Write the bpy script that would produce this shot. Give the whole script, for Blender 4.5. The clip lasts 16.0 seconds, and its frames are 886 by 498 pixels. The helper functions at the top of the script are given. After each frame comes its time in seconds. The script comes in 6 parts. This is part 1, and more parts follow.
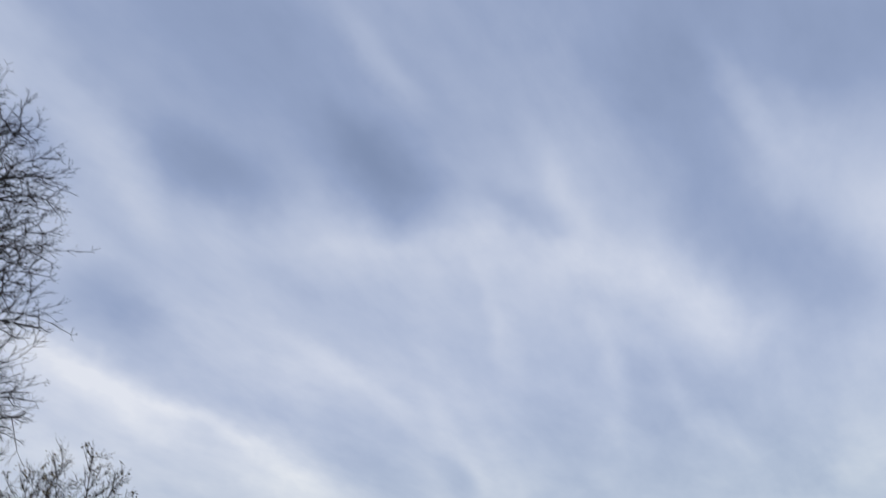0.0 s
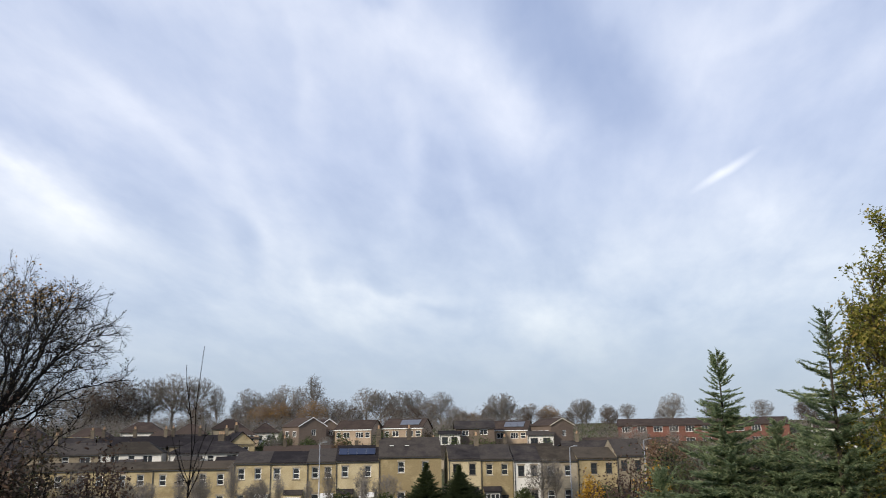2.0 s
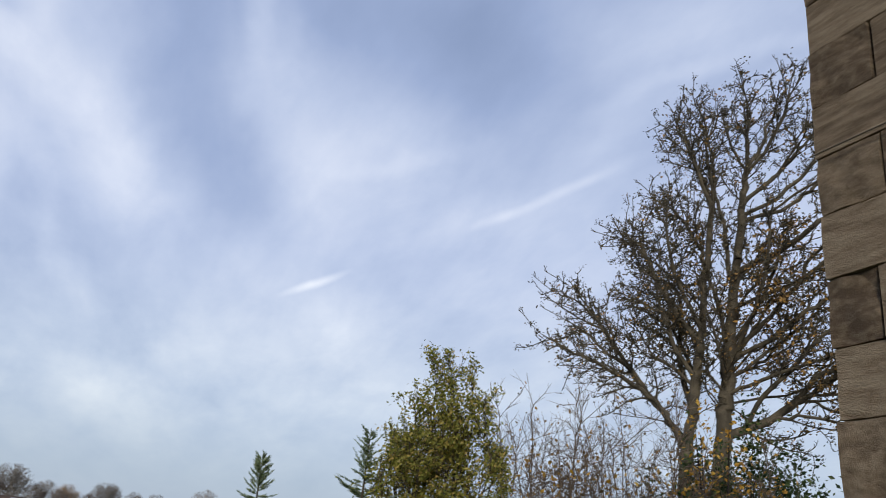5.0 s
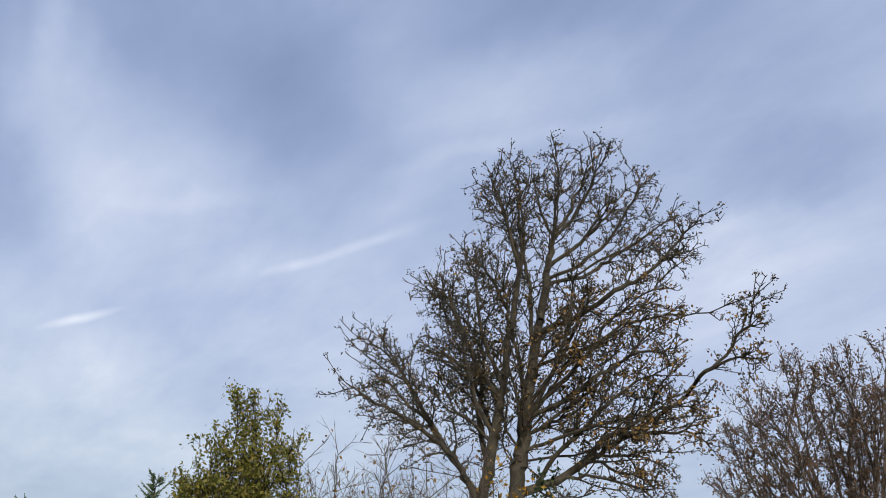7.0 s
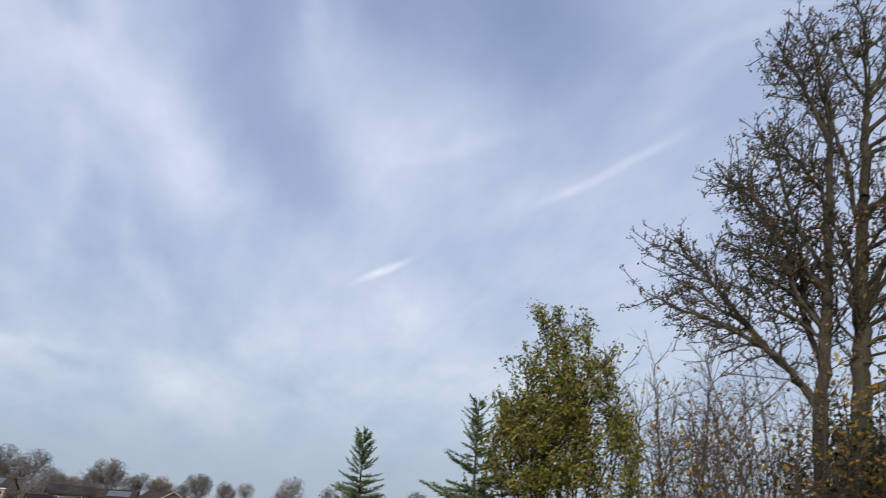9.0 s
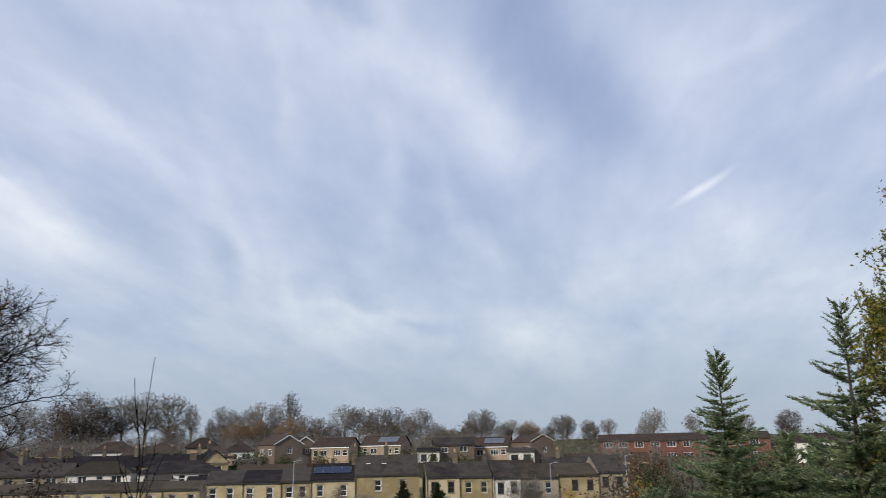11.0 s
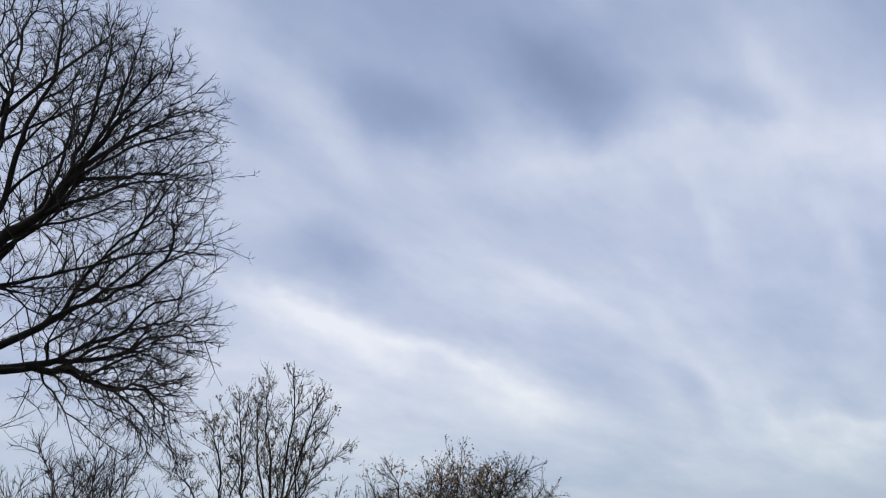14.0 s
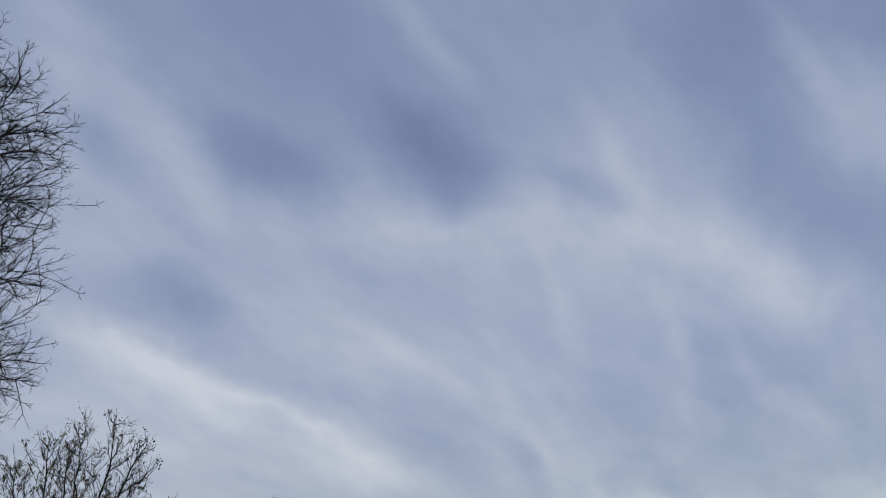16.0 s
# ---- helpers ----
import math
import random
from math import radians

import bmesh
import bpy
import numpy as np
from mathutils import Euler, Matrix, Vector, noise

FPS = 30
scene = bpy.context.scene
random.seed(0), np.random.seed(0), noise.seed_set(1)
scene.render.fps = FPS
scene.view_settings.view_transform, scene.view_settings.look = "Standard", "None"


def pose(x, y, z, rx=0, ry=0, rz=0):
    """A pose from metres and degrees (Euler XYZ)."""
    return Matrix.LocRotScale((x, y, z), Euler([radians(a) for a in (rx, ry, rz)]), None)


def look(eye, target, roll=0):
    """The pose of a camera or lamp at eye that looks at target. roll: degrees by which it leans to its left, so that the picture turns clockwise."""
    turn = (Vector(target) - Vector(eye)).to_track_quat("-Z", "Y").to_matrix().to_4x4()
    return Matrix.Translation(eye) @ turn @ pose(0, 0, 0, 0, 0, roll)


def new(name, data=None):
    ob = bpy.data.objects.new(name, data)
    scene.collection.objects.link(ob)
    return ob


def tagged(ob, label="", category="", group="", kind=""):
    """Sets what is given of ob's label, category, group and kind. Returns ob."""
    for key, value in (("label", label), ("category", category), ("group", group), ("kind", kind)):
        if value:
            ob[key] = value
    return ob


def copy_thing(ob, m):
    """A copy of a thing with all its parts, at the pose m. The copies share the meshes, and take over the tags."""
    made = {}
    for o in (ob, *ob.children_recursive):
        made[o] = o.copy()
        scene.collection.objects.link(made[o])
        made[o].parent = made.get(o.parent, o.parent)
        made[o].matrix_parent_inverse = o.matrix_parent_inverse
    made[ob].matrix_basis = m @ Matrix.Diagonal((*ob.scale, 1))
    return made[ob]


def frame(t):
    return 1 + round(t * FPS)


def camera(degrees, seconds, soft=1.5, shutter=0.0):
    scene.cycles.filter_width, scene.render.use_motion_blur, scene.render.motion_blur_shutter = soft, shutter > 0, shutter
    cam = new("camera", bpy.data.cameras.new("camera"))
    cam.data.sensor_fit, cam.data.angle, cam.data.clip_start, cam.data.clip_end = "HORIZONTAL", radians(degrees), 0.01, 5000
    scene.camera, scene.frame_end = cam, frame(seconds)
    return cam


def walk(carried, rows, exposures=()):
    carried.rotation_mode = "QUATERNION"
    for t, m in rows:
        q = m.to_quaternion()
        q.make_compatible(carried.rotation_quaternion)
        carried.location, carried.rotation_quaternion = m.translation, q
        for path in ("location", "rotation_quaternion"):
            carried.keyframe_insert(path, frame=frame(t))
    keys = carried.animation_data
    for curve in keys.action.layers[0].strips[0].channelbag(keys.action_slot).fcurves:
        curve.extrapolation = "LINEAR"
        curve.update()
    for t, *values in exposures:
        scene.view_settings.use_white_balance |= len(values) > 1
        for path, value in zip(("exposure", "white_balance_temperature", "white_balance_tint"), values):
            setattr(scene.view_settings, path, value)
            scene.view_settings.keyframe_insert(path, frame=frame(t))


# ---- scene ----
cam = camera(57.7, 16.0, 0.9, 0.2)

# seconds, x, y, z, heading, tilt, lean
PATH = [
    (0, 0.32, -0.10, 1.67, -5.18, 30.00, -5.13), (0.5, 0.11, 0.07, 1.65, -11.35, 22.35, -4.62),
    (1, 0.10, 0.12, 1.63, -14.59, 17.32, -4.04), (1.5, -0.03, -0.04, 1.60, -16.29, 12.91, -1.94),
    (2, 0.00, 0.00, 1.60, -19.12, 13.17, -0.74), (2.5, 0.06, 0.07, 1.58, -24.17, 14.75, -0.65),
    (3, 0.11, 0.09, 1.62, -28.83, 15.68, -0.47), (3.5, 0.16, 0.12, 1.65, -32.40, 16.75, -0.24),
    (4, 0.17, 0.11, 1.63, -36.52, 18.09, 0.49), (4.5, 0.12, 0.15, 1.62, -42.50, 19.45, 3.27),
    (5, 0.23, 0.34, 1.62, -48.61, 20.97, 5.85), (5.2, 0.25, 0.41, 1.63, -50.75, 21.77, 5.49),
    (7.3, 0.54, 1.38, 1.53, -64.80, 26.12, 5.13), (7.5, 0.62, 1.47, 1.51, -64.15, 25.70, 5.73),
    (8, 0.83, 1.42, 1.60, -59.60, 24.40, 5.56), (8.5, 0.94, 1.54, 1.61, -52.37, 22.13, 4.93),
    (9, 1.02, 1.83, 1.60, -43.70, 19.25, 4.05), (9.5, 0.99, 1.78, 1.59, -37.45, 17.18, 1.79),
    (10, 1.06, 1.74, 1.60, -33.66, 15.71, -0.74), (10.2, 1.05, 1.75, 1.60, -31.12, 15.06, -1.2),
    (12.3, 1.10, 2.11, 1.58, -6.70, 15.30, 0.30),
    (12.5, 1.00, 2.12, 1.58, -4.93, 15.84, 0.32), (12.7, 0.97, 2.09, 1.58, -2.75, 16.39, 0.44),
    (13, 0.94, 2.04, 1.56, 0.74, 17.36, 0.16), (13.5, 1.03, 2.04, 1.62, 8.54, 21.09, -1.90),
    (14, 1.14, 1.99, 1.55, 11.61, 25.65, -5.29), (14.5, 1.14, 2.04, 1.59, 10.14, 28.62, -6.53),
    (15, 1.27, 2.08, 1.60, 5.29, 30.36, -6.76), (15.5, 1.26, 2.08, 1.62, 0.18, 30.76, -6.64),
    (16, 1.21, 2.14, 1.58, -0.33, 29.04, -5.17),
]
# seconds, stops, kelvin, tint
EXPOSURES = [(0, -0.09, 6430, 10), (0.5, -0.34, 6350, 10), (1, 0.05, 6500, 10), (1.5, 0.22, 6500, 10), (2, 0.28, 6500, 10), (2.5, 0.12, 6450, 10), (3, 0.11, 6400, 10), (5, 0.13, 6350, 10), (7.5, 0.02, 6250, 10),
             (9, 0.03, 6300, 10), (10, 0.05, 6350, 10), (12.5, 0.0, 6450, 10), (13.5, 0.0, 6500, 10), (14.5, 0.07, 6500, 10), (15, -0.1, 6430, 10), (15.5, -0.2, 6400, 10), (16, -0.46, 6300, 10)]
walk(cam, [(t, pose(x, y, z, 90 + p, 0, h) @ pose(0, 0, 0, 0, 0, r)) for t, x, y, z, h, p, r in PATH], EXPOSURES)


# ---- sky and sun ----
# soft cloud forms: azimuth, height, slant (degrees), half length, half width (radians), strength
BANDS = [
    (-22.4, 21.7, -25, 0.21, 0.047, 0.25), (-8.2, 16.0, -22, 0.261, 0.05, 0.2), (-20.2, 16.0, -14, 0.32, 0.15, 0.15),
    (-9.2, 22.3, -35, 0.232, 0.083, 0.12), (2.4, 30.6, -6, 0.313, 0.071, 0.1), (20.4, 25.9, -38, 0.189, 0.075, 0.08),
    (22.0, 24.3, -37, 0.23, 0.09, 0.07), (10.5, 29.4, -16, 0.215, 0.13, 0.05), (14.2, 9.0, -10, 0.175, 0.047, 0.12),
    (28.2, 7.4, -19, 0.159, 0.047, 0.13), (42.5, 24.5, -20, 0.175, 0.13, 0.08),
    (71.0, 37.8, 13, 0.233, 0.089, 0.14), (87.6, 24.4, 13, 0.195, 0.089, 0.2), (54.8, 19.5, 24, 0.166, 0.107, 0.08),
    (33.2, 30.4, -15, 0.2, 0.13, 0.07), (40.0, 12.0, -8, 0.36, 0.12, 0.1),
]
WISPS = [
    (-22.8, 22.0, -25, 0.17, 0.020, 0.14), (-12.0, 17.6, -22, 0.2, 0.018, 0.10), (-3.0, 21.5, -38, 0.2, 0.022, 0.08), (6.0, 19.0, -60, 0.16, 0.03, 0.05),
    (9.0, 25.0, -75, 0.14, 0.028, 0.055), (3.0, 30.4, -4, 0.2, 0.02, 0.06), (14.0, 29.5, -28, 0.14, 0.022, 0.05), (15.0, 9.6, -8, 0.14, 0.014, 0.08),
    (21.0, 18.0, -55, 0.18, 0.022, 0.07), (44.0, 27.0, 20, 0.16, 0.02, 0.06), (70.0, 34.0, 14, 0.22, 0.022, 0.08), (84.0, 27.0, 14, 0.2, 0.02, 0.09),
]
BANKS = [
    (-13.4, 35.2, -18, 0.14, 0.075, -0.2), (0.7, 34.9, -42, 0.166, 0.085, -0.26), (11.5, 31.5, -24, 0.097, 0.053, -0.16),
    (-8.7, 41.9, -10, 0.417, 0.202, -0.13), (27.3, 34.0, -80, 0.305, 0.119, -0.15), (36.0, 38.0, -70, 0.3, 0.13, -0.12),
    (33.2, 23.4, -50, 0.135, 0.09, -0.13), (-20.2, 26.4, -21, 0.105, 0.047, -0.14),
    (-1.3, 14.1, -31, 0.105, 0.043, -0.16), (27.0, 28.1, -59, 0.166, 0.083, -0.07),
    (48.6, 35.1, -30, 0.24, 0.154, -0.22), (92.2, 31.2, 11, 0.186, 0.065, -0.12),
    (27.5, 17.3, -1, 0.255, 0.237, -0.05),
    (76.0, 44.0, 10, 0.42, 0.22, -0.14), (62.0, 33.0, 15, 0.16, 0.08, -0.06),
]
STREAKS = [
    (25.5, 21.5, -48, 0.15, 0.05, 0.09), (4.8, 13.3, -68, 0.08, 0.035, -0.12), (19.5, 8.4, -6, 0.07, 0.022, -0.10), (12.0, 15.5, -70, 0.13, 0.07, -0.07),
    (4.5, 17.0, -58, 0.11, 0.03, 0.10), (35.5, 31.5, -62, 0.15, 0.05, 0.06), (42.0, 14.0, -52, 0.13, 0.06, 0.09), (15.5, 33.8, -66, 0.11, 0.045, 0.10),
    (2.0, 43.0, -55, 0.14, 0.035, 0.12), (-22.0, 36.0, -56, 0.17, 0.045, 0.15), (-27.0, 35.5, -52, 0.08, 0.035, -0.10), (9.7, 10.6, -80, 0.05, 0.018, 0.07),
    (16.4, 20.0, -84, 0.13, 0.025, 0.06), (31.2, 36.0, -78, 0.15, 0.03, 0.10), (8.3, 24.0, -80, 0.1, 0.02, 0.05), (-30.0, 41.0, -52, 0.15, 0.07, 0.13),
]
TRAILS = [
    (39.4, 17.4, 28, 0.056, 0.008, 0.27), (53.0, 23.7, 23, 0.062, 0.010, 0.12), (57.5, 25.7, 25, 0.08, 0.010, 0.12),
    (50.8, 23.3, 21, 0.14, 0.04, 0.09), (61.1, 27.2, 24, 0.059, 0.015, 0.08),
]
SUN_AZ, SUN_EL = -122.0, 25.0


def node(tree, kind, **values):
    n = tree.nodes.new(kind)
    for key, value in values.items():
        if key in n.inputs:
            n.inputs[key].default_value = value
    return n


def math_node(tree, op, a, b=None, clamp=False):
    n = tree.nodes.new("ShaderNodeMath")
    n.operation, n.use_clamp = op, clamp
    for k, v in enumerate((a, b)):
        if v is None:
            continue
        if isinstance(v, (int, float)):
            n.inputs[k].default_value = v
        else:
            tree.links.new(v, n.inputs[k])
    return n.outputs[0]


def ramp_node(tree, fac, stops):
    n = tree.nodes.new("ShaderNodeValToRGB")
    els = n.color_ramp.elements
    while len(els) < len(stops):
        els.new(0.5)
    for e, (p, c) in zip(els, stops):
        e.position, e.color = p, (*c, 1)
    tree.links.new(fac, n.inputs[0])
    return n.outputs[0]


def noise_node(tree, vector, scale, detail=4.0, rough=0.55, distort=0.0):
    n = tree.nodes.new("ShaderNodeTexNoise")
    n.inputs["Scale"].default_value, n.inputs["Detail"].default_value = scale, detail
    n.inputs["Roughness"].default_value, n.inputs["Distortion"].default_value = rough, distort
    if vector is not None:
        tree.links.new(vector, n.inputs["Vector"])
    return n


def build_world():
    w = bpy.data.worlds.new("world")
    scene.world = w
    w.use_nodes = True
    nt = w.node_tree
    nt.nodes.clear()
    out = nt.nodes.new("ShaderNodeOutputWorld")
    bg = nt.nodes.new("ShaderNodeBackground")
    co = nt.nodes.new("ShaderNodeTexCoord").outputs["Generated"]
    # drift of the cloud edges, at two sizes
    wob = noise_node(nt, co, 7.0, 4.0, 0.55).outputs["Color"]
    sub = nt.nodes.new("ShaderNodeVectorMath")
    sub.operation = "SUBTRACT"
    nt.links.new(wob, sub.inputs[0])
    sub.inputs[1].default_value = (0.5, 0.5, 0.5)
    mad = nt.nodes.new("ShaderNodeVectorMath")
    mad.operation = "MULTIPLY_ADD"
    nt.links.new(sub.outputs[0], mad.inputs[0])
    mad.inputs[1].default_value = (0.085, 0.085, 0.085)
    nt.links.new(co, mad.inputs[2])
    mad2 = nt.nodes.new("ShaderNodeVectorMath")
    mad2.operation = "MULTIPLY_ADD"
    nt.links.new(sub.outputs[0], mad2.inputs[0])
    mad2.inputs[1].default_value = (0.012, 0.012, 0.012)
    nt.links.new(co, mad2.inputs[2])

    total = None
    for rows, vec in ((BANDS, mad.outputs[0]), (WISPS, mad.outputs[0]), (BANKS, mad.outputs[0]), (STREAKS, mad.outputs[0]), (TRAILS, mad2.outputs[0])):
        for az, el, slant, half_l, half_w, strength in rows:
            a, e = radians(az), radians(el)
            c = Vector((math.sin(a) * math.cos(e), math.cos(a) * math.cos(e), math.sin(e)))
            east = Vector((math.cos(a), -math.sin(a), 0))
            up = c.cross(east) * -1 if c.cross(east).z < 0 else c.cross(east)
            u = east * math.cos(radians(slant)) + up * math.sin(radians(slant))
            v = c.cross(u)
            m = nt.nodes.new("ShaderNodeMapping")
            m.vector_type = "TEXTURE"
            m.inputs["Location"].default_value = c
            m.inputs["Rotation"].default_value = Matrix((u, v, c)).transposed().to_euler()
            m.inputs["Scale"].default_value = (half_l, half_w, 1.0)
            nt.links.new(vec, m.inputs["Vector"])
            g = nt.nodes.new("ShaderNodeTexGradient")
            g.gradient_type = "SPHERICAL"
            nt.links.new(m.outputs[0], g.inputs[0])
            r = nt.nodes.new("ShaderNodeMapRange")
            r.interpolation_type = "SMOOTHSTEP"
            r.inputs["To Max"].default_value = strength
            nt.links.new(g.outputs["Fac"], r.inputs["Value"])
            total = r.outputs[0] if total is None else math_node(nt, "ADD", total, r.outputs[0])

    # wisps of the cloud sheet, drawn out towards the vanishing point of the wind
    sep = nt.nodes.new("ShaderNodeSeparateXYZ")
    nt.links.new(co, sep.inputs[0])
    zz = math_node(nt, "ADD", math_node(nt, "MAXIMUM", sep.outputs[2], 0.0), 0.22)
    px, py = math_node(nt, "DIVIDE", sep.outputs[0], zz), math_node(nt, "DIVIDE", sep.outputs[1], zz)
    comb = nt.nodes.new("ShaderNodeCombineXYZ")
    nt.links.new(px, comb.inputs[0])
    nt.links.new(py, comb.inputs[1])
    mp = nt.nodes.new("ShaderNodeMapping")
    mp.vector_type = "TEXTURE"
    mp.inputs["Rotation"].default_value = (0, 0, radians(-35))
    mp.inputs["Scale"].default_value = (0.75, 2.0, 1)
    nt.links.new(comb.outputs[0], mp.inputs[0])
    big = noise_node(nt, mp.outputs[0], 1.7, 5.0, 0.55, 0.25).outputs["Fac"]
    mp2 = nt.nodes.new("ShaderNodeMapping")
    mp2.vector_type = "TEXTURE"
    mp2.inputs["Rotation"].default_value = (0, 0, radians(-28))
    mp2.inputs["Scale"].default_value = (0.42, 0.9, 1)
    nt.links.new(comb.outputs[0], mp2.inputs[0])
    fine = noise_node(nt, mp2.outputs[0], 2.2, 6.0, 0.6, 0.15).outputs["Fac"]
    v = math_node(nt, "ADD", math_node(nt, "MULTIPLY", big, 0.44), math_node(nt, "MULTIPLY", fine, 0.34))
    # the forms break up along the wisps
    ragged = math_node(nt, "ADD", math_node(nt, "MULTIPLY", fine, 0.8), 0.62)
    v = math_node(nt, "ADD", v, math_node(nt, "MULTIPLY", total, ragged))
    # thin haze low over the land
    low = nt.nodes.new("ShaderNodeMapRange")
    low.interpolation_type = "SMOOTHSTEP"
    low.inputs["From Min"].default_value, low.inputs["From Max"].default_value = 0.03, 0.17
    low.inputs["To Min"].default_value, low.inputs["To Max"].default_value = 1.0, 0.0
    nt.links.new(sep.outputs[2], low.inputs["Value"])
    v = math_node(nt, "ADD", v, 0.25)
    # thicker, greyer cloud overhead
    high = nt.nodes.new("ShaderNodeMapRange")
    high.interpolation_type = "SMOOTHSTEP"
    high.inputs["From Min"].default_value, high.inputs["From Max"].default_value = 0.38, 0.8
    high.inputs["To Min"].default_value, high.inputs["To Max"].default_value = 0.0, 0.19
    nt.links.new(sep.outputs[2], high.inputs["Value"])
    v = math_node(nt, "SUBTRACT", v, high.outputs[0])
    cloud = ramp_node(nt, v, [(0.15, (0.185, 0.245, 0.395)), (0.42, (0.335, 0.412, 0.61)), (0.62, (0.505, 0.575, 0.75)),
                              (0.85, (0.72, 0.765, 0.885)), (1.0, (0.86, 0.885, 0.96))])
    # paler and less blue lower down
    veil = nt.nodes.new("ShaderNodeMapRange")
    veil.interpolation_type = "SMOOTHSTEP"
    veil.inputs["From Min"].default_value, veil.inputs["From Max"].default_value = 0.12, 0.36
    veil.inputs["To Min"].default_value, veil.inputs["To Max"].default_value = 1.0, 0.0
    nt.links.new(sep.outputs[2], veil.inputs["Value"])
    pale = nt.nodes.new("ShaderNodeMix")
    pale.data_type, pale.blend_type = "RGBA", "MULTIPLY"
    nt.links.new(veil.outputs[0], pale.inputs["Factor"])
    nt.links.new(cloud, pale.inputs["A"])
    pale.inputs["B"].default_value = (1.0, 1.008, 0.94, 1)
    cloud = pale.outputs["Result"]
    hz = nt.nodes.new("ShaderNodeMix")
    hz.data_type = "RGBA"
    nt.links.new(math_node(nt, "MULTIPLY", low.outputs[0], 0.85), hz.inputs["Factor"])
    nt.links.new(cloud, hz.inputs["A"])
    hz.inputs["B"].default_value = (0.37, 0.445, 0.55, 1)
    sky = nt.nodes.new("ShaderNodeTexSky")
    sky.sky_type, sky.sun_disc = "NISHITA", False
    sky.sun_elevation, sky.sun_rotation = radians(SUN_EL), radians(SUN_AZ)
    mul = nt.nodes.new("ShaderNodeVectorMath")
    mul.operation = "SCALE"
    mul.inputs["Scale"].default_value = 0.1
    nt.links.new(sky.outputs[0], mul.inputs[0])
    mix = nt.nodes.new("ShaderNodeMix")
    mix.data_type = "RGBA"
    mix.inputs["Factor"].default_value = 0.9
    nt.links.new(mul.outputs[0], mix.inputs["A"])
    nt.links.new(hz.outputs["Result"], mix.inputs["B"])
    nt.links.new(mix.outputs["Result"], bg.inputs[0])
    nt.links.new(bg.outputs[0], out.inputs[0])


build_world()
lamp = bpy.data.lights.new("sun", "SUN")
lamp.energy, lamp.angle, lamp.color = 3.1, radians(12), (1.0, 0.91, 0.77)
sun = new("sun", lamp)
sun.matrix_world = look((0, 0, 40), Vector((0, 0, 40)) - Vector((math.sin(radians(SUN_AZ)) * math.cos(radians(SUN_EL)),
                        math.cos(radians(SUN_AZ)) * math.cos(radians(SUN_EL)), math.sin(radians(SUN_EL)))))


# ---- materials ----
def material(name, colors, scale=4.0, rough=0.85, bump=0.3, detail=6.0, fine=40.0, spread=0.25, per_object=0.0, stretch=(1, 1, 1), metal=0.0, spec=0.3, wave=0.0):
    """Two or three colours blended by broad noise, darkened and lightened by a fine grain, with relief."""
    m = bpy.data.materials.new(name)
    m.use_nodes = True
    nt = m.node_tree
    bsdf = nt.nodes["Principled BSDF"]
    co = nt.nodes.new("ShaderNodeTexCoord").outputs["Object"]
    mp = nt.nodes.new("ShaderNodeMapping")
    mp.inputs["Scale"].default_value = stretch
    nt.links.new(co, mp.inputs[0])
    info = nt.nodes.new("ShaderNodeObjectInfo")
    n1 = noise_node(nt, mp.outputs[0], scale, detail, 0.6, 0.3)
    fac = n1.outputs["Fac"]
    if per_object:
        fac = math_node(nt, "ADD", fac, math_node(nt, "MULTIPLY", math_node(nt, "SUBTRACT", info.outputs["Random"], 0.5), per_object))
        n1.noise_dimensions = "4D"
        nt.links.new(math_node(nt, "MULTIPLY", info.outputs["Random"], 50.0), n1.inputs["W"])
    k = len(colors)
    base = ramp_node(nt, fac, [(0.32 + 0.36 * i / max(1, k - 1), c) for i, c in enumerate(colors)])
    n2 = noise_node(nt, mp.outputs[0], fine, 4.0, 0.65)
    hsv = nt.nodes.new("ShaderNodeHueSaturation")
    nt.links.new(base, hsv.inputs["Color"])
    val = math_node(nt, "ADD", math_node(nt, "MULTIPLY", n2.outputs["Fac"], spread * 2), 1.0 - spread)
    if wave:
        wv = nt.nodes.new("ShaderNodeTexWave")
        wv.bands_direction = "Z"
        wv.inputs["Scale"].default_value, wv.inputs["Distortion"].default_value = wave, 0.6
        nt.links.new(co, wv.inputs[0])
        val = math_node(nt, "MULTIPLY", val, math_node(nt, "ADD", math_node(nt, "MULTIPLY", wv.outputs["Fac"], 0.25), 0.87))
    nt.links.new(val, hsv.inputs["Value"])
    nt.links.new(hsv.outputs[0], bsdf.inputs["Base Color"])
    bsdf.inputs["Roughness"].default_value, bsdf.inputs["Metallic"].default_value = rough, metal
    bsdf.inputs["Specular IOR Level"].default_value = spec
    if bump:
        b = nt.nodes.new("ShaderNodeBump")
        b.inputs["Strength"].default_value, b.inputs["Distance"].default_value = bump, 0.02
        nt.links.new(math_node(nt, "ADD", n2.outputs["Fac"], fac), b.inputs["Height"])
        nt.links.new(b.outputs[0], bsdf.inputs["Normal"])
    return m


